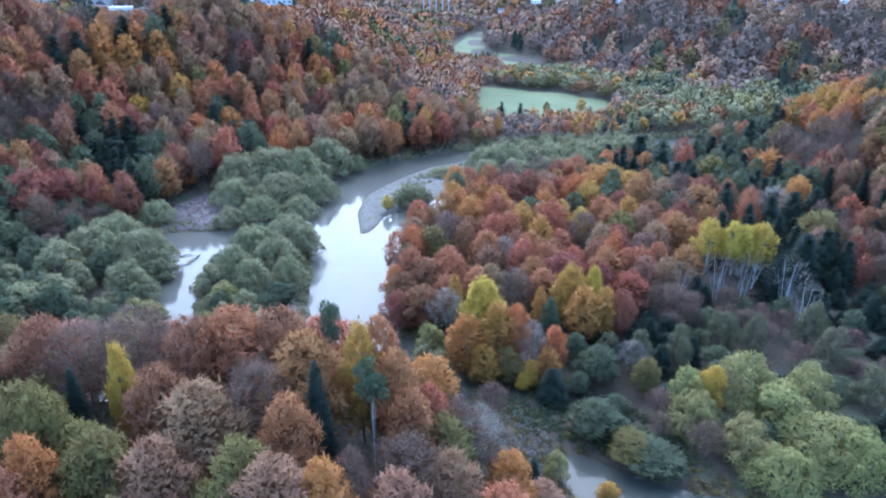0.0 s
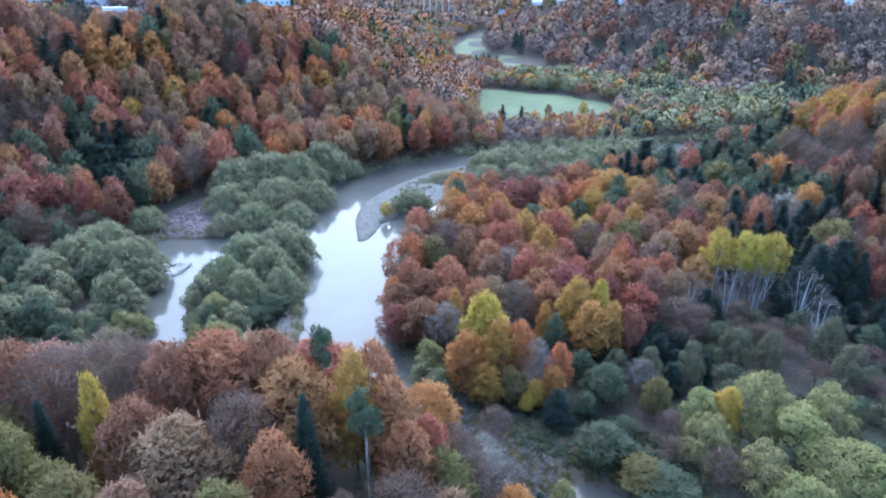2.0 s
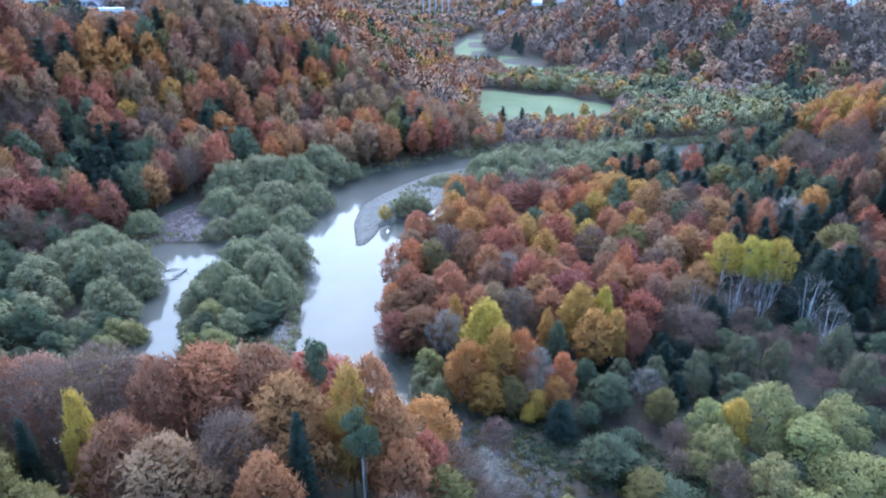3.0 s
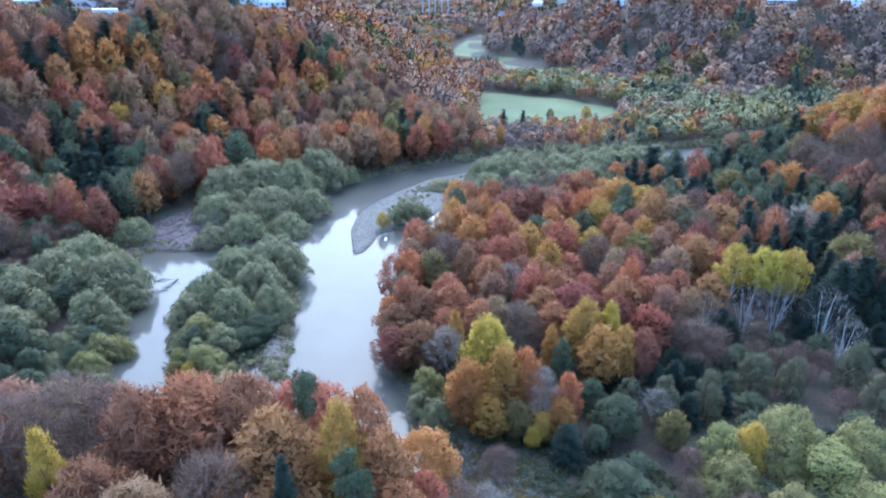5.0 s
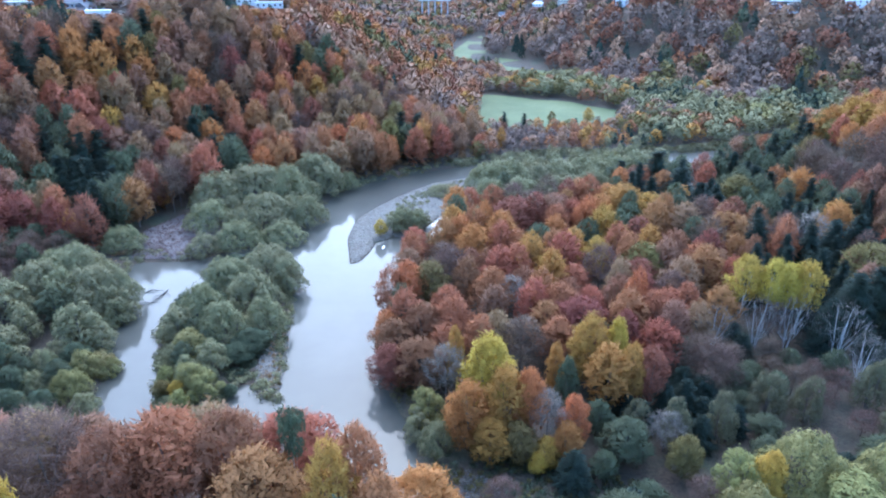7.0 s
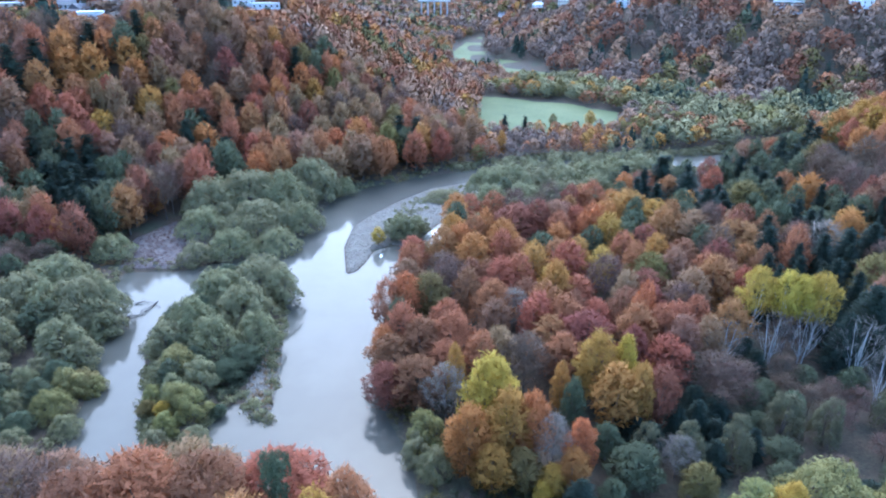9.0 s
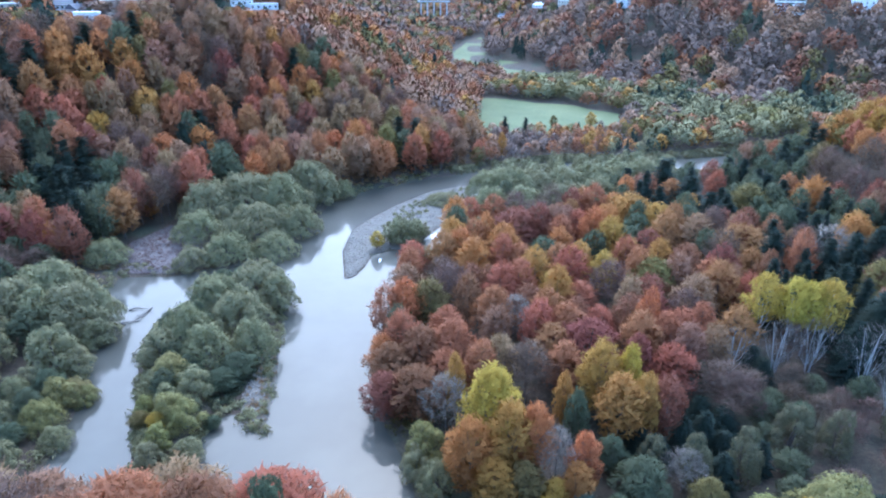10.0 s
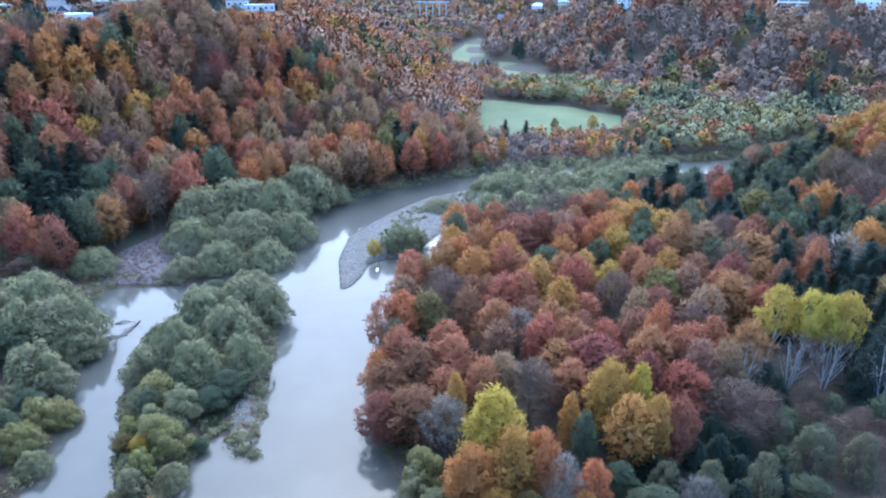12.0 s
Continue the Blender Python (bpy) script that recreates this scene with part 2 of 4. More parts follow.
def mesh_ob(name, verts, faces, mat, parent=None, label=""):
    me = bpy.data.meshes.new(name)
    me.from_pydata([tuple(v) for v in verts], [], [tuple(f) for f in faces])
    me.materials.append(mat)
    me.update()
    ob = new(name, me)
    if parent is not None:
        ob.parent = parent
    if label:
        tagged(ob, label)
    return ob


def part(name, bm, mat, parent, label=""):
    me = bpy.data.meshes.new(name)
    bm.to_mesh(me)
    bm.free()
    me.materials.append(mat)
    ob = new(name, me)
    ob.parent = parent
    if label:
        tagged(ob, label)
    return ob


def lines(fine_a, fine_b, step, lo, hi):
    mid = list(np.arange(fine_a, fine_b + 0.01, step))
    s, a = step, [mid[0]]
    while a[0] > lo:
        s *= 1.22
        a.insert(0, max(lo, a[0] - s))
    s = step
    while mid[-1] < hi:
        s *= 1.22
        mid.append(min(hi, mid[-1] + s))
    return np.array(a[:-1] + mid)


def sheet(name, xs, ys, mat, height):
    gx, gy = np.meshgrid(xs, ys)
    z = height(gx, gy)
    nx = len(xs)
    idx = np.arange(len(xs) * len(ys)).reshape(len(ys), nx)
    quads = np.stack([idx[:-1, :-1], idx[:-1, 1:], idx[1:, 1:], idx[1:, :-1]], -1).reshape(-1, 4)
    ob = mesh_ob(name, np.stack([gx, gy, z], -1).reshape(-1, 3), quads, mat)
    ob.data.shade_smooth()
    return ob


tagged(sheet("ground", lines(-160, 170, 2.5, -4000, 4000), lines(60, 390, 2.5, -1500, 4500), M_GROUND, ground),
       "brown forest floor with fallen leaves along the valley", "ground", kind="structure")
tagged(sheet("water", np.linspace(-130, 310, 45), np.linspace(55, 410, 37), M_WATER, lambda x, y: 0 * x),
       "calm silty grey-green river reflecting the pale sky", "river", kind="structure")


def patch(name, poly, mat, lift, step, label, category):
    """A surface laid over the ground inside an outline, its rim following the outline closely."""
    px, py = [p[0] for p in poly], [p[1] for p in poly]
    xs, ys = np.arange(min(px), max(px) + step, step), np.arange(min(py), max(py) + step, step)
    gx, gy = np.meshgrid(xs, ys)
    d = inside(poly, gx, gy)
    keep, verts, faces = d > 0, [], []
    idx = np.full(gx.shape, -1)
    use = np.zeros(gx.shape, bool)
    for j in range(len(ys) - 1):
        for i in range(len(xs) - 1):
            if keep[j:j + 2, i:i + 2].all():
                use[j:j + 2, i:i + 2] = True
    zz = ground(gx, gy)
    for j, i in zip(*np.nonzero(use)):
        idx[j, i] = len(verts)
        verts.append((gx[j, i], gy[j, i], zz[j, i] + lift))
    for j in range(len(ys) - 1):
        for i in range(len(xs) - 1):
            if keep[j:j + 2, i:i + 2].all():
                faces.append((idx[j, i], idx[j, i + 1], idx[j + 1, i + 1], idx[j + 1, i]))
    ob = mesh_ob(name, verts, faces, mat)
    ob.data.shade_smooth()
    return tagged(ob, label, category, kind="structure")


patch("meadow", MEADOW, M_MEADOW, 0.15, 2.0, "pale green mown meadow in the valley bottom", "meadow")
patch("meadow", MEADOW_FAR, M_MEADOW, 0.15, 3.0, "small green meadow beyond a row of trees", "meadow")
patch("meadow", MEADOW_SLOPE, M_MEADOW, 0.2, 3.0, "greyish green pasture on a gentle far slope", "meadow")
patch("reed_flat", REED_FLAT, M_MUD, 0.06, 1.0, "flat bank of withered brown reeds by the water", "bank")
patch("gravel_bar", BAR, M_GRAVEL, 0.05, 0.8, "low grey gravel bar in the river", "gravel bar")
patch("gravel_spit", [(-45, 186), (-41, 176), (-38.5, 155), (-37.5, 146), (-41, 144.5), (-46, 155), (-46, 172)], M_GRAVEL, 0.05, 0.6,
      "narrow gravel spit at the tip of a willow island", "gravel bar")


# ---- trees ----
def rand_dirs(rng, k):
    v = rng.normal(size=(k, 3))
    return v / np.linalg.norm(v, axis=1, keepdims=True)


def leaf_mesh(rng, pos, out, size, slim, hang=0.0, jitter=0.8, soft=0.75):
    """Many small leaf clumps: pointed slips at pos that face roughly outwards. Gives their corners and soft normals."""
    k = len(pos)
    nrm = out + jitter * rand_dirs(rng, k)
    nrm *= np.sign((nrm * out).sum(1, keepdims=True) + 1e-9)
    nrm /= np.linalg.norm(nrm, axis=1, keepdims=True) + 1e-9
    t = rand_dirs(rng, k) + np.array([0, 0, -hang])
    return slips(rng, pos, nrm, t, size, slim, soft * out + (1 - soft) * nrm)


def feathers(rng, pos, out, size, slim, soft=0.9):
    """Narrow sprays of leaves that point outwards and up, for a soft, feathery crown."""
    k = len(pos)
    nrm = 0.6 * out + rand_dirs(rng, k)
    nrm /= np.linalg.norm(nrm, axis=1, keepdims=True) + 1e-9
    t = 0.7 * out + np.array([0, 0, 0.5]) + 0.7 * rand_dirs(rng, k)
    side = nrm * np.sign((nrm * out).sum(1, keepdims=True) + 1e-9)
    return slips(rng, pos, nrm, t, size, slim, soft * out + (1 - soft) * side)


def slips(rng, pos, nrm, t, size, slim, shade):
    k = len(pos)
    t = t - nrm * (t * nrm).sum(1, keepdims=True)
    t /= np.linalg.norm(t, axis=1, keepdims=True) + 1e-9
    b = np.cross(nrm, t)
    s = size * rng.uniform(0.55, 1.35, (k, 1))
    w = s * slim * rng.uniform(0.7, 1.3, (k, 1))
    v = np.stack([pos - t * s - b * w, pos - t * s * rng.uniform(0.2, 1.0, (k, 1)) + b * w, pos + t * s * 1.2], 1)
    v[:, [1, 2]] = np.where((np.cross(v[:, 1] - v[:, 0], v[:, 2] - v[:, 0]) * shade).sum(1)[:, None, None] < 0, v[:, [2, 1]], v[:, [1, 2]])
    shade = shade / (np.linalg.norm(shade, axis=1, keepdims=True) + 1e-9)
    return v.reshape(-1, 3).astype(np.float32), np.repeat(shade, 3, axis=0).astype(np.float32)


def slips_to_mesh(name, vn, mat, tint=None):
    v, nrm = vn
    k = len(v) // 3
    me = bpy.data.meshes.new(name)
    me.vertices.add(3 * k)
    me.vertices.foreach_set("co", np.ascontiguousarray(v, np.float32).ravel())
    me.loops.add(3 * k)
    me.loops.foreach_set("vertex_index", np.arange(3 * k, dtype=np.int32))
    me.polygons.add(k)
    me.polygons.foreach_set("loop_start", np.arange(0, 3 * k, 3, dtype=np.int32))
    me.materials.append(mat)
    if tint is not None:
        at = me.attributes.new("tint", "FLOAT", "FACE")
        at.data.foreach_set("value", np.ascontiguousarray(tint, np.float32))
    me.update(calc_edges=True)
    me.shade_smooth()
    me.normals_split_custom_set_from_vertices(nrm)
    return me


def crown_points(rng, lobes, k, low, shell=(0.72, 1.06), up=0.25):
    """Places and outward directions on the skins of a heap of lobes (rows of centre and radii)."""
    area = (lobes[:, 3] * lobes[:, 5]) ** 1.0
    pos, out = np.zeros((0, 3)), np.zeros((0, 3))
    while len(pos) < k:
        i = rng.choice(len(lobes), 2 * k, p=area / area.sum())
        d = rand_dirs(rng, 2 * k)
        d[:, 2] = np.where((d[:, 2] < 0) & (rng.random(2 * k) < up + 0.3), -d[:, 2], d[:, 2])
        p = lobes[i, :3] + d * lobes[i, 3:] * rng.uniform(*shell, (2 * k, 1))
        ok = p[:, 2] > low
        for lb in lobes:
            ok &= (((p - lb[:3]) / lb[3:]) ** 2).sum(1) > 0.5
        pos, out = np.concatenate([pos, p[ok]]), np.concatenate([out, d[ok]])
    pos, out = pos[:k], out[:k]
    stray = rng.random(k) < 0.10
    pos[stray] += out[stray] * rng.uniform(0.1, 0.7, (int(stray.sum()), 1))
    return pos, out


def domed(pos, out, h, r, share):
    """Turns the lobes' outward directions partly towards those of the whole crown, which shades it as one soft mass."""
    whole = (pos - np.array([0, 0, 0.42 * h])) / np.array([r, r, 0.55 * h])
    whole /= np.linalg.norm(whole, axis=1, keepdims=True) + 1e-9
    whole[:, 2] += 0.35
    mixed = (1 - share) * out + share * whole
    return mixed / (np.linalg.norm(mixed, axis=1, keepdims=True) + 1e-9)


def dome_lobes(rng, h, r, base, count, fat=0.42, point=1.0):
    """Lobes heaped to an egg-shaped crown from base to h."""
    rows = [(0, 0, base + 0.55 * (h - base), 0.6 * r, 0.6 * r, 0.42 * (h - base))]
    for k in range(count):
        u = (k + 0.5) / count
        a = 2.39996 * k + rng.uniform(-0.4, 0.4)
        wide = math.sin(math.pi * min(1.0, 0.16 + 0.80 * u) ** point) * r * rng.uniform(0.58, 0.84)
        s = fat * r * rng.uniform(0.7, 1.3) * (1.1 - 0.35 * u)
        tall = s * rng.uniform(1.1, 1.7)
        rows.append((wide * math.cos(a), wide * math.sin(a), base + 0.7 * tall + u * (h - base - 1.7 * tall), s, s, tall))
    return np.array(rows)


def plume_lobes(rng, h, r, base, count, wide, low=0.42):
    """Upright rounded plumes side by side over a round stand, lower towards its rim."""
    rows = []
    for k in range(count):
        q = math.sqrt((k + 0.5) / count)
        a = 2.39996 * k + rng.uniform(-0.5, 0.5)
        s = wide * rng.uniform(0.75, 1.3)
        top = h * (1 - (1 - low) * q ** 2.4) * rng.uniform(0.82, 1.0)
        tall = min(s * rng.uniform(1.3, 2.1), 0.48 * (top - base))
        d = q * (r - 0.8 * s)
        rows.append((d * math.cos(a), d * math.sin(a), top - tall, s, s, tall))
        if q > 0.55:
            rows.append((1.08 * d * math.cos(a + 0.3), 1.08 * d * math.sin(a + 0.3), max(base + 0.7 * tall, 0.5 * top - 0.5 * tall), 0.95 * s, 0.95 * s, 0.8 * tall))
    return np.array(rows)


def tube(verts, faces, path, radii, sides=6):
    start = len(verts)
    for k, (p, r) in enumerate(zip(path, radii)):
        q = path[min(k + 1, len(path) - 1)] - path[max(k - 1, 0)]
        q = q / (np.linalg.norm(q) + 1e-9)
        a = np.cross(q, (0.3, 0.9, 0.1))
        a /= np.linalg.norm(a) + 1e-9
        b = np.cross(q, a)
        for s in range(sides):
            w = 2 * math.pi * s / sides
            verts.append(p + r * (a * math.cos(w) + b * math.sin(w)))
    for k in range(len(path) - 1):
        for s in range(sides):
            i, j = start + k * sides + s, start + k * sides + (s + 1) % sides
            faces.append((i, j, j + sides, i + sides))


def trunk_mesh(name, rng, h, girth, lobes, mat, stems=1, top=0.8, limbs=9, lean=0.03):
    verts, faces, limbs = [], [], min(limbs, DETAIL["most_limbs"])
    for st in range(stems):
        off = np.array([rng.uniform(-1, 1), rng.uniform(-1, 1), 0]) * (0.8 if stems > 1 else 0)
        bend = np.array([rng.normal(0, lean * h), rng.normal(0, lean * h), 0])
        n = 6 if limbs else 3
        path = [off * (0.5 + k / n) + bend * (k / n) ** 2 + np.array([0, 0, -0.6 + (top * h + 0.6) * k / n]) for k in range(n + 1)]
        tube(verts, faces, path, [girth * (1.25 if k == 0 else 1 - 0.85 * k / n) for k in range(n + 1)], 6 if limbs else 4)
        for q in range(min(limbs, len(lobes))):
            lb = lobes[(q * 3 + st) % len(lobes)]
            end = lb[:3]
            f = np.clip((end[2] - 0.25 * h) / (top * h) * 0.8, 0.25, 0.9)
            root = path[int(f * n)]
            midp = (root + end) / 2 + np.array([0, 0, -0.04 * h])
            tube(verts, faces, [root, midp, end], [girth * 0.35, girth * 0.22, girth * 0.06], 4)
    me = bpy.data.meshes.new(name)
    me.from_pydata([tuple(v) for v in verts], [], faces)
    me.materials.append(mat)
    me.shade_smooth()
    return me


KINDS, DETAIL = {}, {"most_limbs": 9}


def kind(key, name, label, protos):
    KINDS[key] = (name, label, protos)


def broadleaf(seed, mat, h=20.0, r=5.0, base=2.5, lobes=26, n=2400, size=0.42, slim=0.3, fat=0.33, bark=None, girth=0.28, stems=1, shell=(0.5, 1.12)):
    rng = np.random.default_rng(seed)
    lb = dome_lobes(rng, h, r, base, lobes, fat)
    pos, out = crown_points(rng, lb, n, base * 0.8, shell)
    out = domed(pos, out, h, r, 0.65)
    return trunk_mesh("trunk", rng, h, girth, lb, bark or M_BARK, stems), slips_to_mesh("crown", feathers(rng, pos, out, size * (1.65 if size < 0.5 else 1.45), slim), mat), h, r


def bare(seed, mat, bark, h=20.0, r=4.5, base=6.0, n=1800, size=0.9, slim=0.06, stems=1, leafy=None):
    """A tree that has shed most leaves: a haze of fine twigs round the limbs."""
    rng = np.random.default_rng(seed)
    lb = dome_lobes(rng, h, r, base, 18, 0.42)
    pos, out = crown_points(rng, lb, n, base * 0.8, (0.3, 1.1))
    t = out + np.array([0, 0, 0.6]) + 0.5 * rand_dirs(rng, n)
    vn = slips(rng, pos, rand_dirs(rng, n), t, size, slim, out + 0.2 * rand_dirs(rng, n))
    return trunk_mesh("trunk", rng, h, 0.16, lb, bark, stems, 0.85, 14, 0.02), slips_to_mesh("crown", vn, mat), h, r


def conifer(seed, mat, h=20.0, r=3.4, n=1500, size=0.6, base=1.5):
    """Whorls of drooping boughs that shorten towards the tip."""
    rng = np.random.default_rng(seed)
    u = rng.random(n) ** 0.75
    z = h - u * (h - base)
    tier = 0.72 + 0.28 * np.abs(np.sin(z * 2.2 + rng.uniform(0, 6)))
    rad = r * (0.06 + u ** 0.9) * tier * np.sqrt(rng.uniform(0.25, 1.05, n))
    a = rng.uniform(0, 2 * np.pi, n)
    rad *= 1 + 0.18 * np.sin(5 * a + z)
    d = np.stack([np.cos(a), np.sin(a), np.zeros(n)], 1)
    pos = d * rad[:, None] + np.stack([0 * z, 0 * z, z - 0.22 * rad], 1)
    t = d + np.array([0, 0, -0.35]) + 0.35 * rand_dirs(rng, n)
    nrm = np.array([0, 0, 1.0]) + 0.6 * rand_dirs(rng, n)
    nrm /= np.linalg.norm(nrm, axis=1, keepdims=True)
    vn = slips(rng, pos, nrm, t, size, 0.4, d + 0.5 * nrm)
    return trunk_mesh("trunk", rng, h, 0.24, np.zeros((0, 6)), M_BARK, 1, 0.97, 0, 0.005), slips_to_mesh("crown", vn, mat), h, r


def willow(seed, mat, h=13.0, r=5.5, n=2600, size=0.36, count=13, wide=1.55, low=0.36):
    """A stand of upright rounded plumes down to near the ground, fine narrow leaves."""
    rng = np.random.default_rng(seed)
    lb = plume_lobes(rng, h, r, 0.4, count, wide, low)
    pos, out = crown_points(rng, lb, n, 0.2, (0.8, 1.08), 0.5)
    vn = leaf_mesh(rng, pos, domed(pos, out, h, r, 0.1), size * 0.85, 0.55, -0.6, 0.45, 0.93)
    return trunk_mesh("trunk", rng, h, 0.3, lb, M_BARK, 2, 0.7, 8, 0.06), slips_to_mesh("crown", vn, mat), h, r


def pine(seed, n, size):
    """A bare slanting stem under a flat, bluish-green crown."""
    rng = np.random.default_rng(seed)
    lb = np.array([(rng.uniform(-1.6, 1.6), rng.uniform(-1.6, 1.6), z, 1.7, 1.7, 1.1) for z in np.linspace(14.5, 19, 9)])
    pos, out = crown_points(rng, lb, n // 2, 12.0)
    return trunk_mesh("trunk", rng, 20.0, 0.22, lb, M_BIRCH, 1, 0.9, 7, 0.03), slips_to_mesh("crown", leaf_mesh(rng, pos, out, size, 0.5), M_PINE), 20.0, 3.2


def make_kinds(tag, n, size):
    """The kinds of tree, in a given fineness of leaf."""
    DETAIL["most_limbs"] = {"": 9, "_mid": 5, "_far": 0}[tag]
    def b(key, name, label, mat, seeds, **kw):
        kind(key + tag, name, label, [broadleaf(s, mat, n=int(n * kw.get("full", 1.0)), size=size, **{k: v for k, v in kw.items() if k != "full"}) for s in seeds])
    b("rust", "beech_tree", "rust-brown beech tree in late autumn leaf", M_RUST, (1, 2, 3))
    b("wine", "copper_beech_tree", "dark reddish-brown beech tree thinning in autumn", M_WINE, (4, 5, 6), r=5.5)
    b("orange", "cherry_tree", "bright orange broadleaf tree in autumn leaf", M_ORANGE, (7, 8))
    b("gold", "maple_tree", "golden-brown maple tree in autumn leaf", M_GOLD, (9, 10), h=22.0)
    b("yellow", "maple_tree", "clear yellow maple tree in autumn leaf", M_YELLOW, (11, 12), r=4.5)
    b("olive", "oak_tree", "olive-green oak tree turning brown", M_OLIVE, (13, 14))
    b("green", "alder_tree", "dull green alder tree still in leaf", M_GREEN, (41, 42), base=2.5)
    b("tan", "hornbeam_tree", "tan-leaved hornbeam tree with thin crown", M_TAN, (15, 16), shell=(0.4, 1.12))
    b("brown", "lime_tree", "dull brown lime tree losing its leaves", M_BROWN, (36, 37), shell=(0.4, 1.12))
    b("poplar", "poplar_tree", "tall poplar with clear yellow top and bare stem", M_POPLAR, (31, 32, 38), h=22.0, base=7.5, bark=M_BIRCH, stems=2, fat=0.30, lobes=15, girth=0.2, shell=(0.55, 1.1), full=0.6)
    kind("mauve" + tag, "ash_tree", "nearly leafless ash tree with mauve-brown twigs", [bare(s, M_MAUVE, M_BARK, n=int(n * 0.9), size=size * 2.0) for s in (17, 18)])
    kind("grey" + tag, "bare_tree", "leafless tree with pale grey twigs", [bare(s, M_TWIG, M_BARK, n=int(n * 0.8), size=size * 1.8) for s in (19, 20)])
    kind("birch" + tag, "birch_tree", "leafless birch tree with white stems and thin twigs", [bare(s, M_WAND, M_BIRCH, n=int(n * 0.25), size=size * 1.8, stems=3) for s in (33, 34)])
    kind("spruce" + tag, "spruce_tree", "dark green spruce tree", [conifer(s, M_SPRUCE, n=int(n * 0.8), size=size * 1.5) for s in (21, 22)])
    kind("pine" + tag, "pine_tree", "pine tree with a bare pale stem and flat crown", [pine(35, n, size)])
    for key, name, label, mat, seeds in (("willow", "willow_tree", "silvery grey-green willow tree with rounded plumes", M_WILLOW, (23, 24, 25)),
                                         ("sallow", "sallow_tree", "dull grey-green sallow tree on wet ground", M_SALLOW, (28, 29)),
                                         ("pale", "willow_tree", "pale yellowish-green willow tree with rounded plumes", M_PALE, (26, 27))):
        kind(key + tag, name, label, [willow(s, mat, n=int(n * 1.7), size=size * 0.75) for s in seeds])
        kind(key + "_wide" + tag, name, "broad " + label, [willow(s, mat, 13.0, 10.0, int(n * 4.6 if tag else n * 2.9), size * (0.75 if tag else 0.9), 30, 2.3) for s in seeds])


make_kinds("", 3400, 0.40)
make_kinds("_mid", 1150, 0.68)
make_kinds("_far", 600, 1.0)

PLANTED = []
plant_rng = np.random.default_rng(77)


def plant(key, x, y, h, r, label="", pick=None, z=None):
    """A tree of that kind with its foot at x, y, h metres high, its crown r metres in radius."""
    first = key.split("_")[0]
    if first in ("willow", "sallow", "pale") and r > 0.58 * h:
        key = first + "_wide" + key[len(first):]
    name, said, protos = KINDS[key]
    i = int(plant_rng.integers(len(protos))) if pick is None else pick
    trunk, crown, ph, pr = protos[i]
    tree = new(name)
    z = float(ground(x, y)) if z is None else z
    tree.matrix_basis = pose(x, y, z, 0, 0, float(plant_rng.uniform(0, 360))) @ Matrix.Diagonal((r / pr, r / pr, h / ph, 1))
    for what, me in (("trunk", trunk), ("crown", crown)):
        new(what, me).parent = tree
    tagged(tree, label or said, "tree", group=said)
    PLANTED.append((x, y, r))
    return tree



# ---- the village on the plateau, the far bridge ----
CLEARINGS, OUTLOOKS = [], []


def box(bm, x0, x1, y0, y1, z0, z1):
    vs = [bm.verts.new((x, y, z)) for z in (z0, z1) for y in (y0, y1) for x in (x0, x1)]
    for q in ((0, 2, 3, 1), (4, 5, 7, 6), (0, 1, 5, 4), (2, 6, 7, 3), (0, 4, 6, 2), (1, 3, 7, 5)):
        bm.faces.new([vs[i] for i in q])


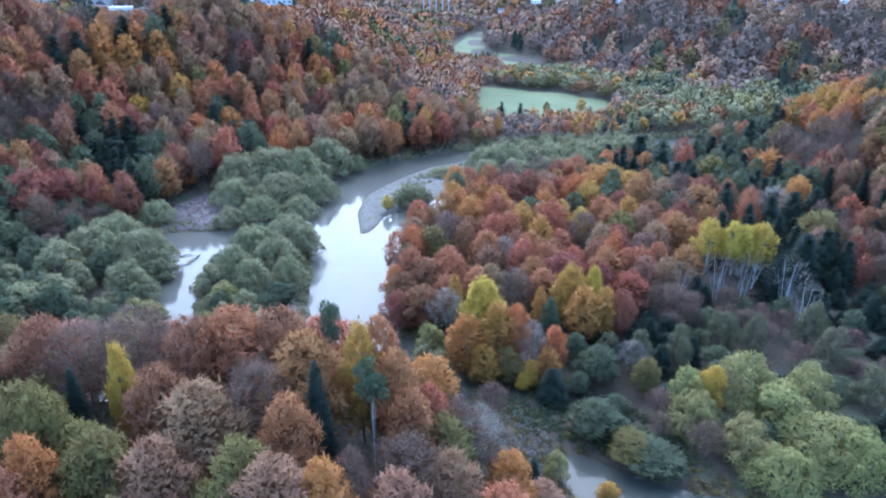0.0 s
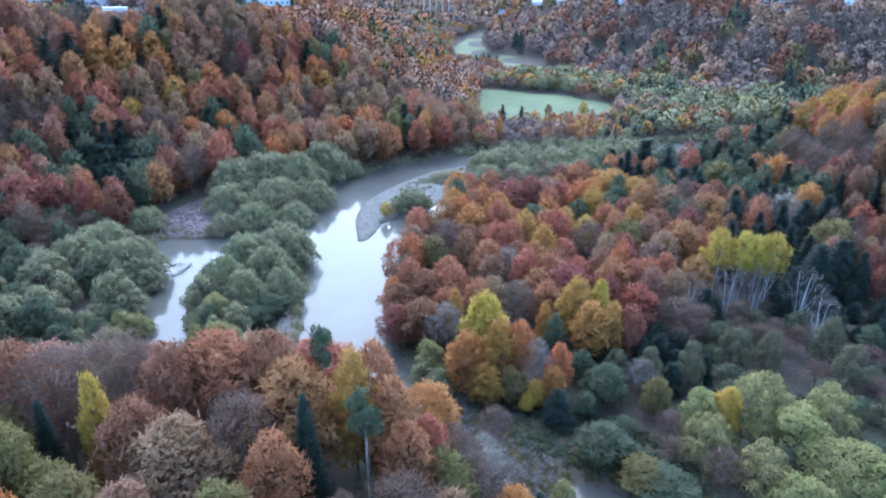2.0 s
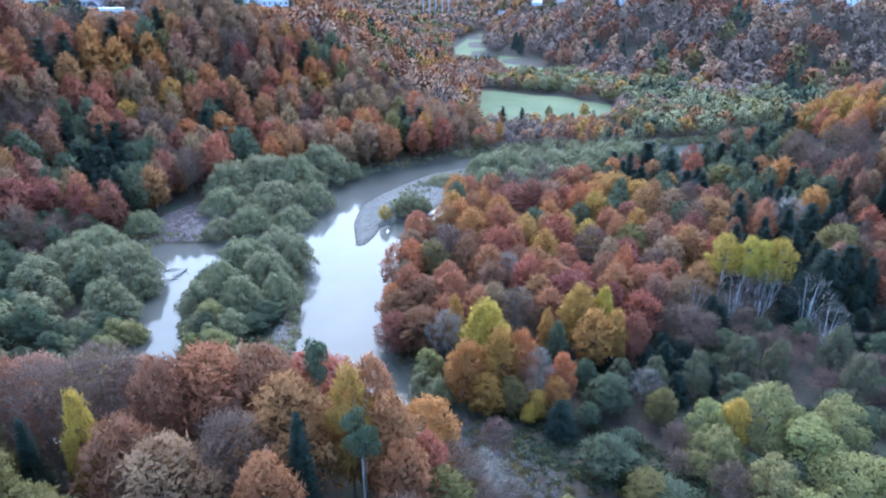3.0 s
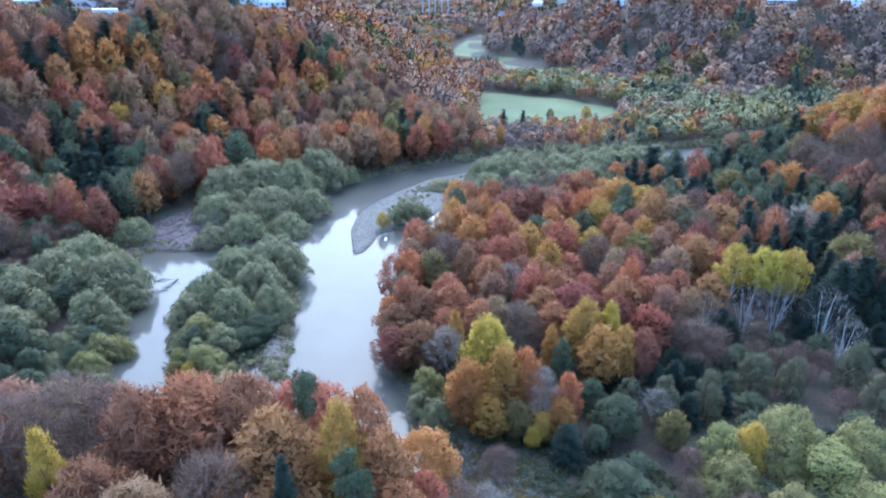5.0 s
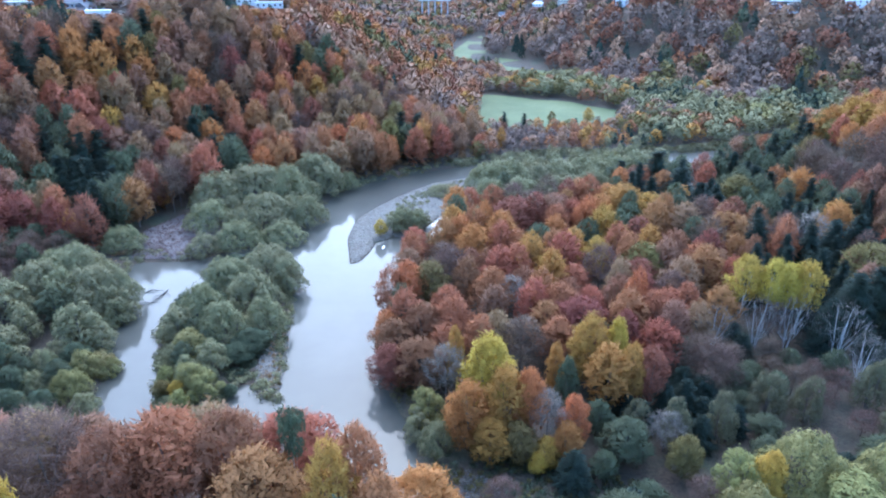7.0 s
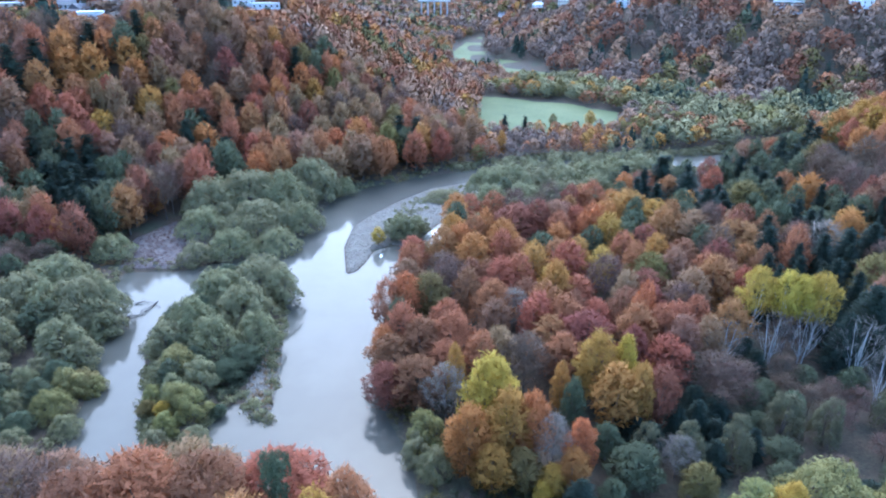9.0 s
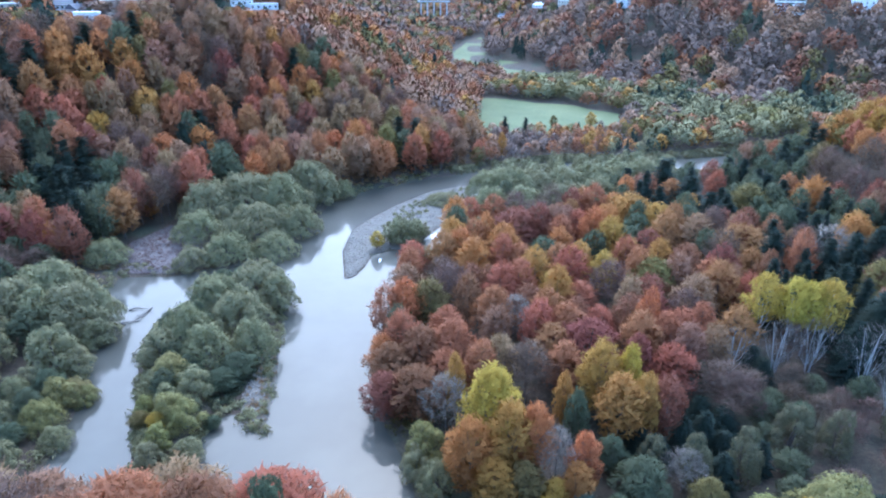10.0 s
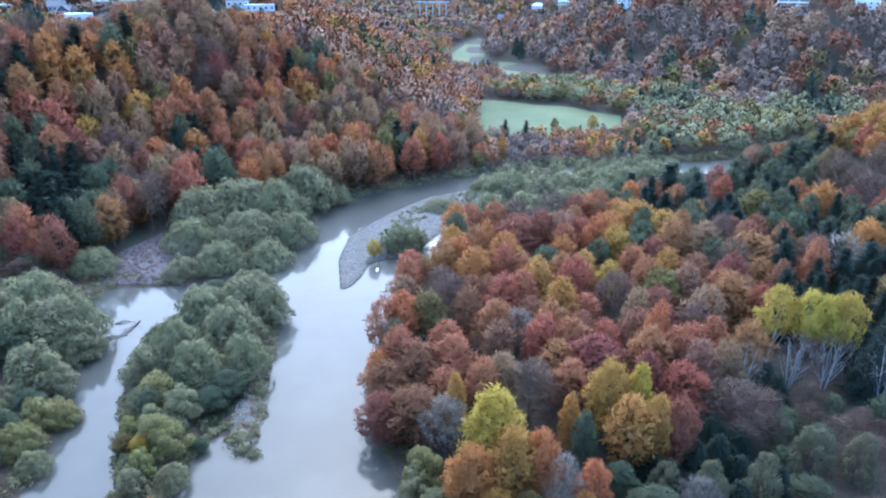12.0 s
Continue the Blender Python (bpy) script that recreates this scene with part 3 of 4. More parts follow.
def house(x, y, w, d, h, turn, roof, wall_mat, roof_mat, label, storeys=2, columns=4, clear=120.0, name="house", chimney=True, low=2.6, wide=False):
    """A house that faces the valley: walls with a pitched or flat roof, rows of windows, a chimney."""
    z = float(ground(x, y))
    top = new(name)
    top.matrix_basis = pose(x, y, z, 0, 0, turn)
    bm = bmesh.new()
    box(bm, -w / 2, w / 2, -d / 2, d / 2, -3, h)
    part("wall", bm, wall_mat, top)
    bm = bmesh.new()
    e = 0.5
    if roof == "flat":
        box(bm, -w / 2 - 0.2, w / 2 + 0.2, -d / 2 - 0.2, d / 2 + 0.2, h + 0.004, h + 0.45)
    else:
        rise = d * 0.36
        a = [bm.verts.new(v) for v in ((-w / 2 - e, -d / 2 - e, h - 0.1), (w / 2 + e, -d / 2 - e, h - 0.1), (w / 2 + e, d / 2 + e, h - 0.1), (-w / 2 - e, d / 2 + e, h - 0.1))]
        inset = w * 0.28 if roof == "hip" else 0.0
        r = [bm.verts.new((-w / 2 - e + inset, 0, h + rise)), bm.verts.new((w / 2 + e - inset, 0, h + rise))]
        for q in ((a[0], a[1], r[1], r[0]), (a[2], a[3], r[0], r[1]), (a[1], a[2], r[1]), (a[3], a[0], r[0]), (a[3], a[2], a[1], a[0])):
            bm.faces.new(q)
    rf = part("roof", bm, roof_mat, top)
    if chimney:
        bm = bmesh.new()
        box(bm, w * 0.2, w * 0.2 + 0.7, 0.5, 1.2, h, h + (d * 0.36 if roof != "flat" else 0.4) + 1.2)
        part("chimney", bm, M_CONCRETE, rf)
    for s in range(storeys):
        for c in range(columns):
            cx, cz = -w / 2 + (c + 0.5) * w / columns, (s + 0.5) * h / storeys
            ww, wh = (0.46 * w / columns if wide else 0.5 * min(1.3, w / columns * 0.55)), 0.7
            bm = bmesh.new()
            box(bm, cx - ww - 0.1, cx + ww + 0.1, -d / 2 - 0.08, -d / 2 + 0.05, cz - wh - 0.1, cz + wh + 0.1)
            win = part("window", bm, M_TIN, top)
            bm = bmesh.new()
            box(bm, cx - ww, cx + ww, -d / 2 - 0.10, -d / 2 + 0.02, cz - wh, cz + wh)
            part("pane", bm, M_PANE, win)
    tagged(top, label, "house", group="houses of the village")
    CLEARINGS.append([(x - w / 2 - 3, y - d / 2 - 6), (x + w / 2 + 3, y - d / 2 - 6), (x + w / 2 + 3, y + d / 2 + 4), (x - w / 2 - 3, y + d / 2 + 4)])
    OUTLOOKS.append((x, y, z + low, w / 2 + 1.5, clear))
    return top


house(-196, 410, 13, 9, 4.0, 22, "flat", M_PLASTER, M_TIN, "small white bungalow with a pale flat roof", 1, 3)
house(-258, 500, 11, 10, 6.0, 30, "gable", M_PLASTER, M_ROOF, "white gabled house with a dark slate roof")
house(-238, 478, 9, 9, 4.5, 70, "gable", M_PLASTER, M_ROOF, "small white gabled house with a slate roof", 2, 2)
house(-200, 462, 24, 11, 5.5, 20, "gable", M_CREAM, M_ROOF, "long cream house under a grey roof", 2, 6)
house(-172, 452, 14, 10, 5.0, 20, "flat", M_PLASTER, M_TIN, "white flat-roofed house behind trees", 2, 4)
house(-262, 445, 16, 10, 4.5, 30, "flat", M_CREAM, M_TIN, "pale flat-roofed house at the village edge", 2, 4)
house(-300, 500, 20, 11, 5.5, 30, "gable", M_PLASTER, M_TILE, "white house with a red-brown tiled roof", 2, 5)
house(-140, 512, 15, 12, 7.0, 16, "hip", M_PLASTER, M_ROOF, "white house with a hipped slate roof", 2, 4)
house(-123, 506, 19, 10, 6.5, 14, "flat", M_PLASTER, M_TIN, "long white block with a pale flat roof", 2, 5, chimney=False)
house(308, 637, 24, 12, 11.0, -24, "flat", M_PLASTER, M_TIN, "white apartment block with bands of windows", 4, 3, 120, "apartment_block", False, 7.5, True)
house(94, 1100, 10, 9, 6.0, -6, "gable", M_PLASTER, M_ROOF, "lone white house above a far pasture", 2, 2)
house(134, 980, 16, 10, 6.0, -8, "hip", M_PLASTER, M_TIN, "white villa on the far plateau", 2, 4)
house(160, 930, 14, 10, 8.0, -8, "flat", M_CREAM, M_TIN, "cream flat-roofed house on the far plateau", 2, 4)
house(185, 730, 14, 10, 6.0, -14, "gable", M_PLASTER, M_ROOF, "white gabled house above the far woods", 2, 3, low=3.5)
house(350, 600, 18, 10, 6.0, -28, "flat", M_PLASTER, M_TIN, "white house at the rim of a wooded slope", 2, 4, low=5.0)


def bridge(x, y, deck, span, piers):
    top = new("viaduct")
    top.matrix_basis = pose(x, y, 0, 0, 0, -4)
    bm = bmesh.new()
    box(bm, -span / 2, span / 2, -3, 3, deck - 1.6, deck)
    part("deck", bm, M_CONCRETE, top)
    bm = bmesh.new()
    box(bm, -span / 2, span / 2, -3.2, -3.004, deck - 0.3, deck + 1.0)
    part("parapet", bm, M_TIN, top)
    for k in range(piers):
        px = -span / 2 + (k + 0.5) * span / piers
        bm = bmesh.new()
        box(bm, px - 1.0, px + 1.0, -2, 2, 0, deck - 1.6)
        part("pier", bm, M_CONCRETE, top)
    return tagged(top, "pale concrete viaduct on tall piers across the valley", "bridge")


bridge(-14, 1207, 44, 56, 5)
CLEARINGS.append([(-40, 1150), (12, 1150), (14, 1215), (-42, 1215)])

# trees that stand out, each at its own place
plant("yellow", 9.8, 137.4, 22, 6.2)
plant("gold", 5.6, 128.6, 17, 5.4)
plant("gold", 13.0, 130.6, 19, 5.4)
plant("orange", 17.6, 131.2, 18, 4.2)
plant("gold", 9.6, 124.6, 11, 4.4)
plant("olive", 15.0, 124.4, 10, 3.8)
plant("gold", 20.6, 123.4, 7, 3.0)
plant("orange", 24.6, 124.6, 10, 3.4)
plant("yellow", 18.6, 121.4, 5, 2.0)
plant("grey", 21.3, 128.1, 15, 3.9)
plant("orange", 26.5, 128.0, 14, 3.4)
plant("gold", 34.0, 149.0, 20, 5.4)
plant("yellow", 39.8, 149.1, 19, 3.2)
plant("orange", 41.3, 141.9, 17, 3.7)
plant("wine", 46.0, 142.1, 16, 4.3)
plant("grey", 1.1, 143.9, 16, 4.7)
plant("gold", 3.1, 149.7, 17, 2.6)
plant("pale", -2.9, 136.9, 11, 4.5)
plant("willow", -4.6, 133.2, 8, 3.7)
plant("willow", -0.7, 129.2, 7, 4.3)
plant("gold", 25.3, 144.3, 16, 2.5)
plant("green", 27.2, 139.7, 15, 2.7)
plant("green", -10.5, 174.5, 15, 3.7)
plant("olive_mid", -3.2, 187.0, 16, 6.0)
plant("orange_mid", -9.5, 185.4, 17, 5.5)
plant("orange", -13.8, 164.3, 13, 4.3)
plant("wine", -11.3, 159.5, 13, 6.2)
plant("wine", -4.2, 163.1, 15, 6.7)
plant("rust", 2.6, 164.8, 16, 6.4)
plant("wine", -12.0, 150.8, 12, 5.6)
plant("wine", -5.1, 149.1, 14, 6.5)
plant("mauve", 19.1, 155.3, 16, 7.0)
plant("wine", 34.9, 164.1, 16, 8.4)
plant("rust", 13.7, 179.2, 17, 6.1)
plant("wine_mid", 25.2, 235.2, 18, 9.4)
plant("orange_mid", 15.3, 234.2, 17, 4.4)
plant("orange_mid", 9.9, 210.8, 17, 6.7)
plant("rust_mid", 27.1, 179.2, 17, 5.3)
plant("rust_mid", 37.7, 204.5, 18, 6.1)
plant("rust_mid", 16.9, 193.5, 17, 5.7)
plant("orange_mid", 51.0, 173.4, 20, 3.8)
plant("gold_mid", 65.3, 210.0, 17, 5.3)
plant("olive_mid", 60.6, 199.2, 16, 7.2)
plant("tan_mid", 67.7, 186.0, 17, 6.7)
plant("rust_mid", 76.8, 193.1, 18, 6.1)
plant("gold_mid", 75.7, 244.2, 17, 7.7)
plant("orange_mid", 69.1, 254.6, 17, 9.6)
plant("mauve_mid", 47.0, 195.8, 17, 6.2)
plant("grey", 18.7, 177.7, 16, 4.6)
plant("tan_mid", 83.8, 229.8, 18, 7.7)
plant("rust_mid", 95.7, 223.0, 17, 9.9)
plant("rust_mid", 106.3, 207.8, 22, 4.8)
plant("gold_far", 139.0, 263.1, 21, 7.7)
plant("spruce_mid", 105.5, 224.3, 18, 4.7)
plant("gold_mid", 135.1, 229.5, 19, 7.2)
plant("grey_mid", 120.9, 217.6, 19, 7.3)
plant("olive_mid", 123.1, 192.1, 19, 8.9)
plant("spruce_mid", 109.3, 174.0, 18, 6.7)
plant("spruce_mid", 117.4, 177.9, 18, 6.1)
plant("birch_mid", 69.6, 165.3, 14, 5.0)
plant("birch_mid", 97.6, 159.3, 18, 5.8)
plant("birch_mid", 97.6, 150.0, 15, 4.5)
plant("poplar", 81.4, 178.1, 22, 5.4)
plant("poplar", 87.7, 175.2, 22, 5.3)
plant("poplar", 95.2, 173.9, 22, 5.3)
plant("birch_mid", 81.8, 167.6, 15, 5.8)
plant("birch_mid", 89.4, 167.0, 15, 5.7)
plant("mauve", 62.3, 152.8, 12, 8.6)
plant("spruce_far", 89.9, 282.5, 22, 8.0)
plant("spruce_mid", 94.3, 266.4, 19, 9.0)
plant("spruce_mid", 95.4, 249.5, 18, 7.1)
plant("spruce_far", 78.3, 293.4, 14, 4.9)
plant("sallow", 48.0, 130.5, 12, 3.9)
plant("sallow", 57.6, 131.1, 13, 4.1)
plant("sallow", 71.1, 139.4, 13, 4.6)
plant("sallow", 78.9, 137.2, 13, 3.8)
plant("sallow_mid", 95.3, 141.9, 14, 4.2)
plant("sallow", 40.6, 132.2, 11, 3.5)
plant("green", 36.7, 125.6, 10, 5.3)
plant("olive", 46.8, 121.2, 10, 3.5)
plant("green", 32.8, 132.8, 9, 3.5)
plant("grey", 45.3, 128.2, 10, 4.0)
plant("pale", 55.3, 115.7, 12, 5.7)
plant("pale", 66.7, 116.0, 15, 9.1)
plant("yellow", 58.6, 113.0, 13, 3.4)
plant("pale", 70.9, 108.1, 14, 8.0)
plant("pale", 81.2, 114.9, 13, 6.8)
plant("pale", 60.5, 99.3, 12, 6.1)
plant("pale", 75.7, 98.5, 13, 9.5)
plant("pale", 64.1, 91.6, 11, 7.2)
plant("pale", 79.7, 94.4, 13, 7.9)
plant("pale", 53.5, 108.0, 11, 6.6)
plant("green", 32.7, 107.7, 8, 5.9)
plant("green", 42.1, 98.4, 5, 6.7)
plant("olive", 38.0, 100.4, 6, 5.1)
plant("sallow", 94.8, 130.4, 14, 4.6)
plant("sallow", 95.4, 115.8, 13, 4.7)
plant("pine", -17.9, 86.7, 24, 1.9)
plant("gold", -12.8, 82.0, 23, 3.9)
plant("rust", -10.2, 86.0, 22, 4.8)
plant("spruce", -17.9, 73.9, 21, 3.1)
plant("pine", -10.1, 74.3, 21, 2.1)
plant("yellow", -47.6, 77.9, 22, 2.7)
plant("olive", -53.6, 68.2, 21, 4.3)
plant("orange", -14.5, 58.1, 18, 4.2)
plant("olive", 0.2, 76.9, 15, 5.0)
plant("gold", 10.8, 77.2, 15, 4.6)
plant("rust", -33.6, 88.1, 22, 8.3)
plant("wine", -26.4, 88.1, 22, 6.9)
plant("wine", -39.8, 85.4, 22, 6.6)
plant("mauve", -49.7, 87.9, 22, 8.3)
plant("mauve", -56.2, 83.3, 22, 7.3)
plant("wine", -63.0, 84.7, 22, 6.6)
plant("mauve", -26.8, 74.6, 21, 6.0)
plant("brown", -33.4, 69.7, 21, 7.0)
plant("rust", -7.1, 81.1, 20, 5.0)
plant("rust", -4.8, 76.6, 17, 4.9)
plant("rust", -20.9, 67.8, 20, 4.9)
plant("wine", -40.5, 73.9, 21, 6.0)
plant("spruce", -53.5, 75.5, 19, 2.8)
plant("orange", -52.3, 61.7, 19, 4.1)
plant("mauve", -11.4, 61.7, 17, 2.9)
plant("mauve", -4.7, 66.9, 16, 6.3)
plant("olive", -24.9, 60.6, 19, 5.7)
plant("brown", -36.1, 61.1, 19, 5.2)
plant("olive", -44.1, 63.2, 19, 5.3)
plant("mauve", 5.2, 80.5, 13, 4.5)
plant("willow_mid", -110.3, 200.3, 15.5, 10.5)
plant("willow_mid", -96.0, 189.9, 14.5, 8.7)
plant("willow_mid", -106.8, 184.8, 15.5, 6.7)
plant("willow_mid", -94.0, 168.4, 13.5, 6.8)
plant("pale_mid", -83.9, 157.4, 6, 4.6)
plant("pale", -85.5, 147.1, 7, 5.0)
plant("willow_mid", -90.6, 183.8, 11.5, 5.0)
plant("willow_mid", -113.6, 198.8, 15.5, 11.3)
plant("willow_mid", -116.4, 189.8, 15.5, 9.2)
plant("willow_mid", -99.0, 187.0, 14.5, 10.2)
plant("willow_mid", -118.3, 176.1, 15.5, 8.1)
plant("willow_mid", -97.4, 170.7, 11.5, 5.0)
plant("willow_mid", -114.4, 152.2, 14.5, 7.2)
plant("willow_mid", -108.7, 157.6, 13.5, 6.6)
plant("willow_mid", -112.0, 230.5, 9, 8.2)
plant("willow_mid", -54.4, 204.6, 13, 10.7)
plant("willow_mid", -64.5, 197.3, 13, 9.4)
plant("willow_mid", -47.1, 200.2, 13, 6.1)
plant("willow_mid", -54.6, 187.6, 13, 8.9)
plant("willow_mid", -65.5, 178.7, 13, 7.7)
plant("willow_mid", -57.1, 170.1, 12, 7.3)
plant("willow_mid", -47.6, 175.1, 11, 6.8)
plant("pale", -63.1, 161.8, 10, 5.3)
plant("willow", -56.1, 156.7, 9, 5.1)
plant("pale", -57.9, 148.2, 9, 4.5)
plant("pale", -57.9, 140.2, 7, 3.0)
plant("pale", -54.3, 146.5, 8, 4.4)
plant("green", -51.1, 160.7, 5, 4.4)
plant("green", -48.8, 165.7, 6, 5.2)
plant("willow_mid", -69.8, 171.9, 11, 5.2)
plant("willow_mid", -89.7, 269.2, 18, 12.3)
plant("willow_mid", -77.7, 278.3, 19, 14.6)
plant("willow_mid", -64.3, 277.7, 18, 12.1)
plant("willow_mid", -56.8, 298.0, 19, 11.7)
plant("willow_mid", -49.7, 292.0, 17, 7.8)
plant("willow_mid", -87.1, 248.5, 12.5, 9.7)
plant("willow_mid", -67.0, 253.0, 13.5, 12.3)
plant("willow_mid", -52.6, 258.4, 12.5, 8.9)
plant("willow_mid", -72.3, 234.3, 10.5, 9.2)
plant("willow_mid", -82.1, 227.1, 8.5, 6.7)
plant("willow_mid", -42.5, 300.2, 9, 5.4)
plant("willow_mid", -58.4, 240.1, 9.5, 9.4)
plant("willow_mid", 1.3, 292.9, 4, 8.8)
plant("willow_mid", -6.8, 232.1, 6, 6.9)
plant("willow_mid", 12.7, 246.9, 10.5, 7.3)
plant("willow_mid", 20.0, 297.9, 14.5, 10.5)
plant("willow_mid", 29.1, 296.0, 15.5, 13.1)
plant("willow_mid", 40.6, 294.9, 15.5, 13.1)
plant("willow_mid", 52.1, 294.4, 15.5, 13.0)
plant("willow_mid", 65.9, 304.4, 14.5, 13.5)
plant("willow_mid", 79.2, 309.3, 14.5, 13.8)
plant("willow_mid", 91.0, 312.0, 14.5, 12.0)
plant("willow_mid", 19.8, 273.1, 13.5, 10.5)
plant("willow_mid", 32.7, 273.3, 13.5, 12.1)
plant("willow_mid", 33.9, 260.8, 11.5, 8.6)
plant("willow_mid", 51.2, 280.6, 13.5, 12.4)
plant("willow_mid", 64.2, 286.3, 13.5, 10.1)
plant("orange_far", -24.7, 331.5, 16, 4.2)
plant("gold_far", -112.0, 268.6, 12, 3.7)
plant("orange_mid", -131.3, 234.9, 12, 5.5)
plant("gold_far", -148.5, 309.4, 18, 6.5)
plant("pale_far", -156.5, 336.5, 17, 5.0)
plant("orange_far", -145.5, 343.6, 18, 7.7)
plant("orange_far", -135.6, 331.1, 18, 7.5)
plant("orange_far", -120.6, 308.9, 18, 9.0)
plant("rust_far", -43.0, 427.2, 18, 8.3)
plant("orange_far", -19.0, 403.7, 17, 6.3)
plant("spruce_far", 36.7, 400.4, 13, 3.2)
plant("spruce_far", 48.7, 401.9, 12, 3.2)
plant("olive_far", 69.0, 426.4, 9, 2.6)
plant("gold_far", 93.1, 430.9, 9, 3.8)
plant("spruce_far", 82.8, 417.3, 6, 1.5)
plant("wine_mid", -154.5, 224.5, 21, 12.5)
plant("gold_far", 6.5, 405.1, 14, 6.4)
plant("rust_far", 19.6, 352.0, 12, 4.9)
plant("gold_far", 31.5, 360.9, 14, 3.1)
plant("willow_far", 168.4, 489.4, 12, 9.8)
plant("gold_far", 210.9, 532.7, 14, 8.5)
plant("mauve", 1.6, 83.6, 14, 5.2)
plant("grey", 6.2, 83.6, 13, 5.2)
plant("rust", -2.0, 80.0, 17, 3.6)
plant("brown", 1.4, 68.6, 16, 4.9)
plant("spruce", 15.8, 84.6, 10, 2.9)
plant("pale", 22.4, 95.2, 8, 2.7)
plant("gold", 31.2, 89.9, 5, 2.4)
plant("mauve", 10.1, 106.3, 12, 3.5)
plant("brown", -5.7, 59.2, 17, 5.2)
plant("brown", 16.6, 79.7, 10, 4.6)
plant("yellow_mid", -22.6, 242.8, 7, 2.6)
plant("rust", 53.6, 168.1, 16, 5.1)
plant("brown", 57.6, 163.6, 16, 4.9)
plant("brown_mid", 64.9, 165.5, 15, 4.4)
plant("wine", 44.7, 159.4, 15, 4.2)
plant("mauve", 64.4, 150.4, 11, 6.3)
plant("poplar", 91.4, 174.5, 21, 5.3)
plant("pale", -65.1, 152.0, 5, 2.8)
plant("olive", -64.7, 147.4, 4, 2.3)
plant("willow", -58.2, 136.4, 5, 2.9)
plant("willow", -66.2, 159.2, 6, 3.7)
plant("willow_mid", -72.0, 172.7, 4, 3.0)
plant("yellow", -60.0, 145.3, 5, 2.0)
plant("willow", -51.3, 138.5, 5, 3.8)
plant("green", -49.6, 148.1, 3, 2.1)
plant("pale_mid", -85.7, 155.0, 8, 4.2)
plant("pale_mid", -82.0, 157.1, 5, 3.8)
plant("willow", -80.1, 142.0, 5, 3.9)
plant("willow_mid", -88.7, 167.8, 8, 4.5)
plant("willow_mid", -91.0, 180.8, 8, 4.2)
plant("spruce_mid", 100.6, 213.2, 19, 6.1)
plant("spruce_mid", 113.6, 206.2, 19, 5.5)
plant("olive_mid", 115.2, 262.1, 18, 7.6)
plant("green_mid", 84.0, 221.6, 16, 5.1)
plant("gold_mid", 133.1, 225.9, 19, 6.1)
plant("spruce_mid", 96.3, 163.1, 16, 4.9)
plant("mauve_mid", 86.2, 170.0, 12, 4.6)

for x, y, h, r in ((-18.5, 247, 8, 3.8), (-15, 248, 9.5, 4.2), (-11.5, 249, 9.5, 4.2), (-8.5, 252, 8, 3.6), (-14, 254, 9, 4.0), (-9.5, 257, 7.5, 3.4), (-16.5, 258, 7, 3.2), (-6.5, 256, 6, 2.8)):
    plant("willow_mid", x, y, h, r)
for x, y in ((-232, 420), (-250, 432), (-150, 470), (-132, 480), (-205, 430), (-280, 470), (-118, 490), (-190, 440)):
    plant("green_far", x, y, 6, 3.0)


# ---- the woods between them ----
wood_rng = np.random.default_rng(5)


def spread(x0, x1, y0, y1, step):
    xs, ys = np.meshgrid(np.arange(x0, x1, step), np.arange(y0, y1, step))
    xs = xs + wood_rng.uniform(-0.42, 0.42, xs.shape) * step
    ys = ys + wood_rng.uniform(-0.42, 0.42, ys.shape) * step
    return xs.ravel(), ys.ravel()


def headroom(x, y, z):
    """How high a tree may grow below the houses, which keep an open outlook over the valley."""
    room = 99.0
    for hx, hy, hz, half, reach in OUTLOOKS:
        vx, vy = -hx, 45 - hy
        far = math.hypot(vx, vy)
        vx, vy = vx / far, vy / far
        along, side = (x - hx) * vx + (y - hy) * vy, abs((y - hy) * vx - (x - hx) * vy)
        if -2 < along < reach and side < half + 3:
            room = min(room, hz + along * (91 - hz) / far - z)
    return room


def free_of(x, y, r, closeness=0.5):
    for px, py, pr in PLANTED:
        if (px - x) ** 2 + (py - y) ** 2 < (closeness * (pr + r)) ** 2:
            return False
    return True


def open_land(x, y):
    """Where no tree grows: water, meadows, the gravel, the reed flat, the village lots."""
    bad = in_water(x, y) > -1.5
    for poly, rim in ((MEADOW, 0.5), (MEADOW_FAR, 0.5), (MEADOW_SLOPE, 0.5), (REED_FLAT, 1), (BAR, 0)):
        bad |= inside(poly, x, y) > -rim
    for poly in CLEARINGS:
        bad |= inside(poly, x, y) > 0
    return bad


TONE_ORDER = ("spruce", "sallow", "willow", "green", "olive", "gold", "orange", "rust", "brown", "tan", "wine", "mauve", "grey")


def stand(x, y):
    """A number from 0 to 1 that drifts over the land, so that like trees stand together."""
    u = 0.5 + 0.27 * (math.sin(x / 11 + 1.6 * math.sin(y / 23)) + math.sin(y / 14 + 1.9 * math.sin(x / 19)))
    return min(0.999, max(0.0, u + wood_rng.normal(0, 0.17)))


def choose(mix, x, y):
    keys = sorted(mix, key=TONE_ORDER.index)
    w = np.cumsum([mix[k] for k in keys], dtype=float)
    return keys[int(np.searchsorted(w / w[-1], stand(x, y), side="right"))]


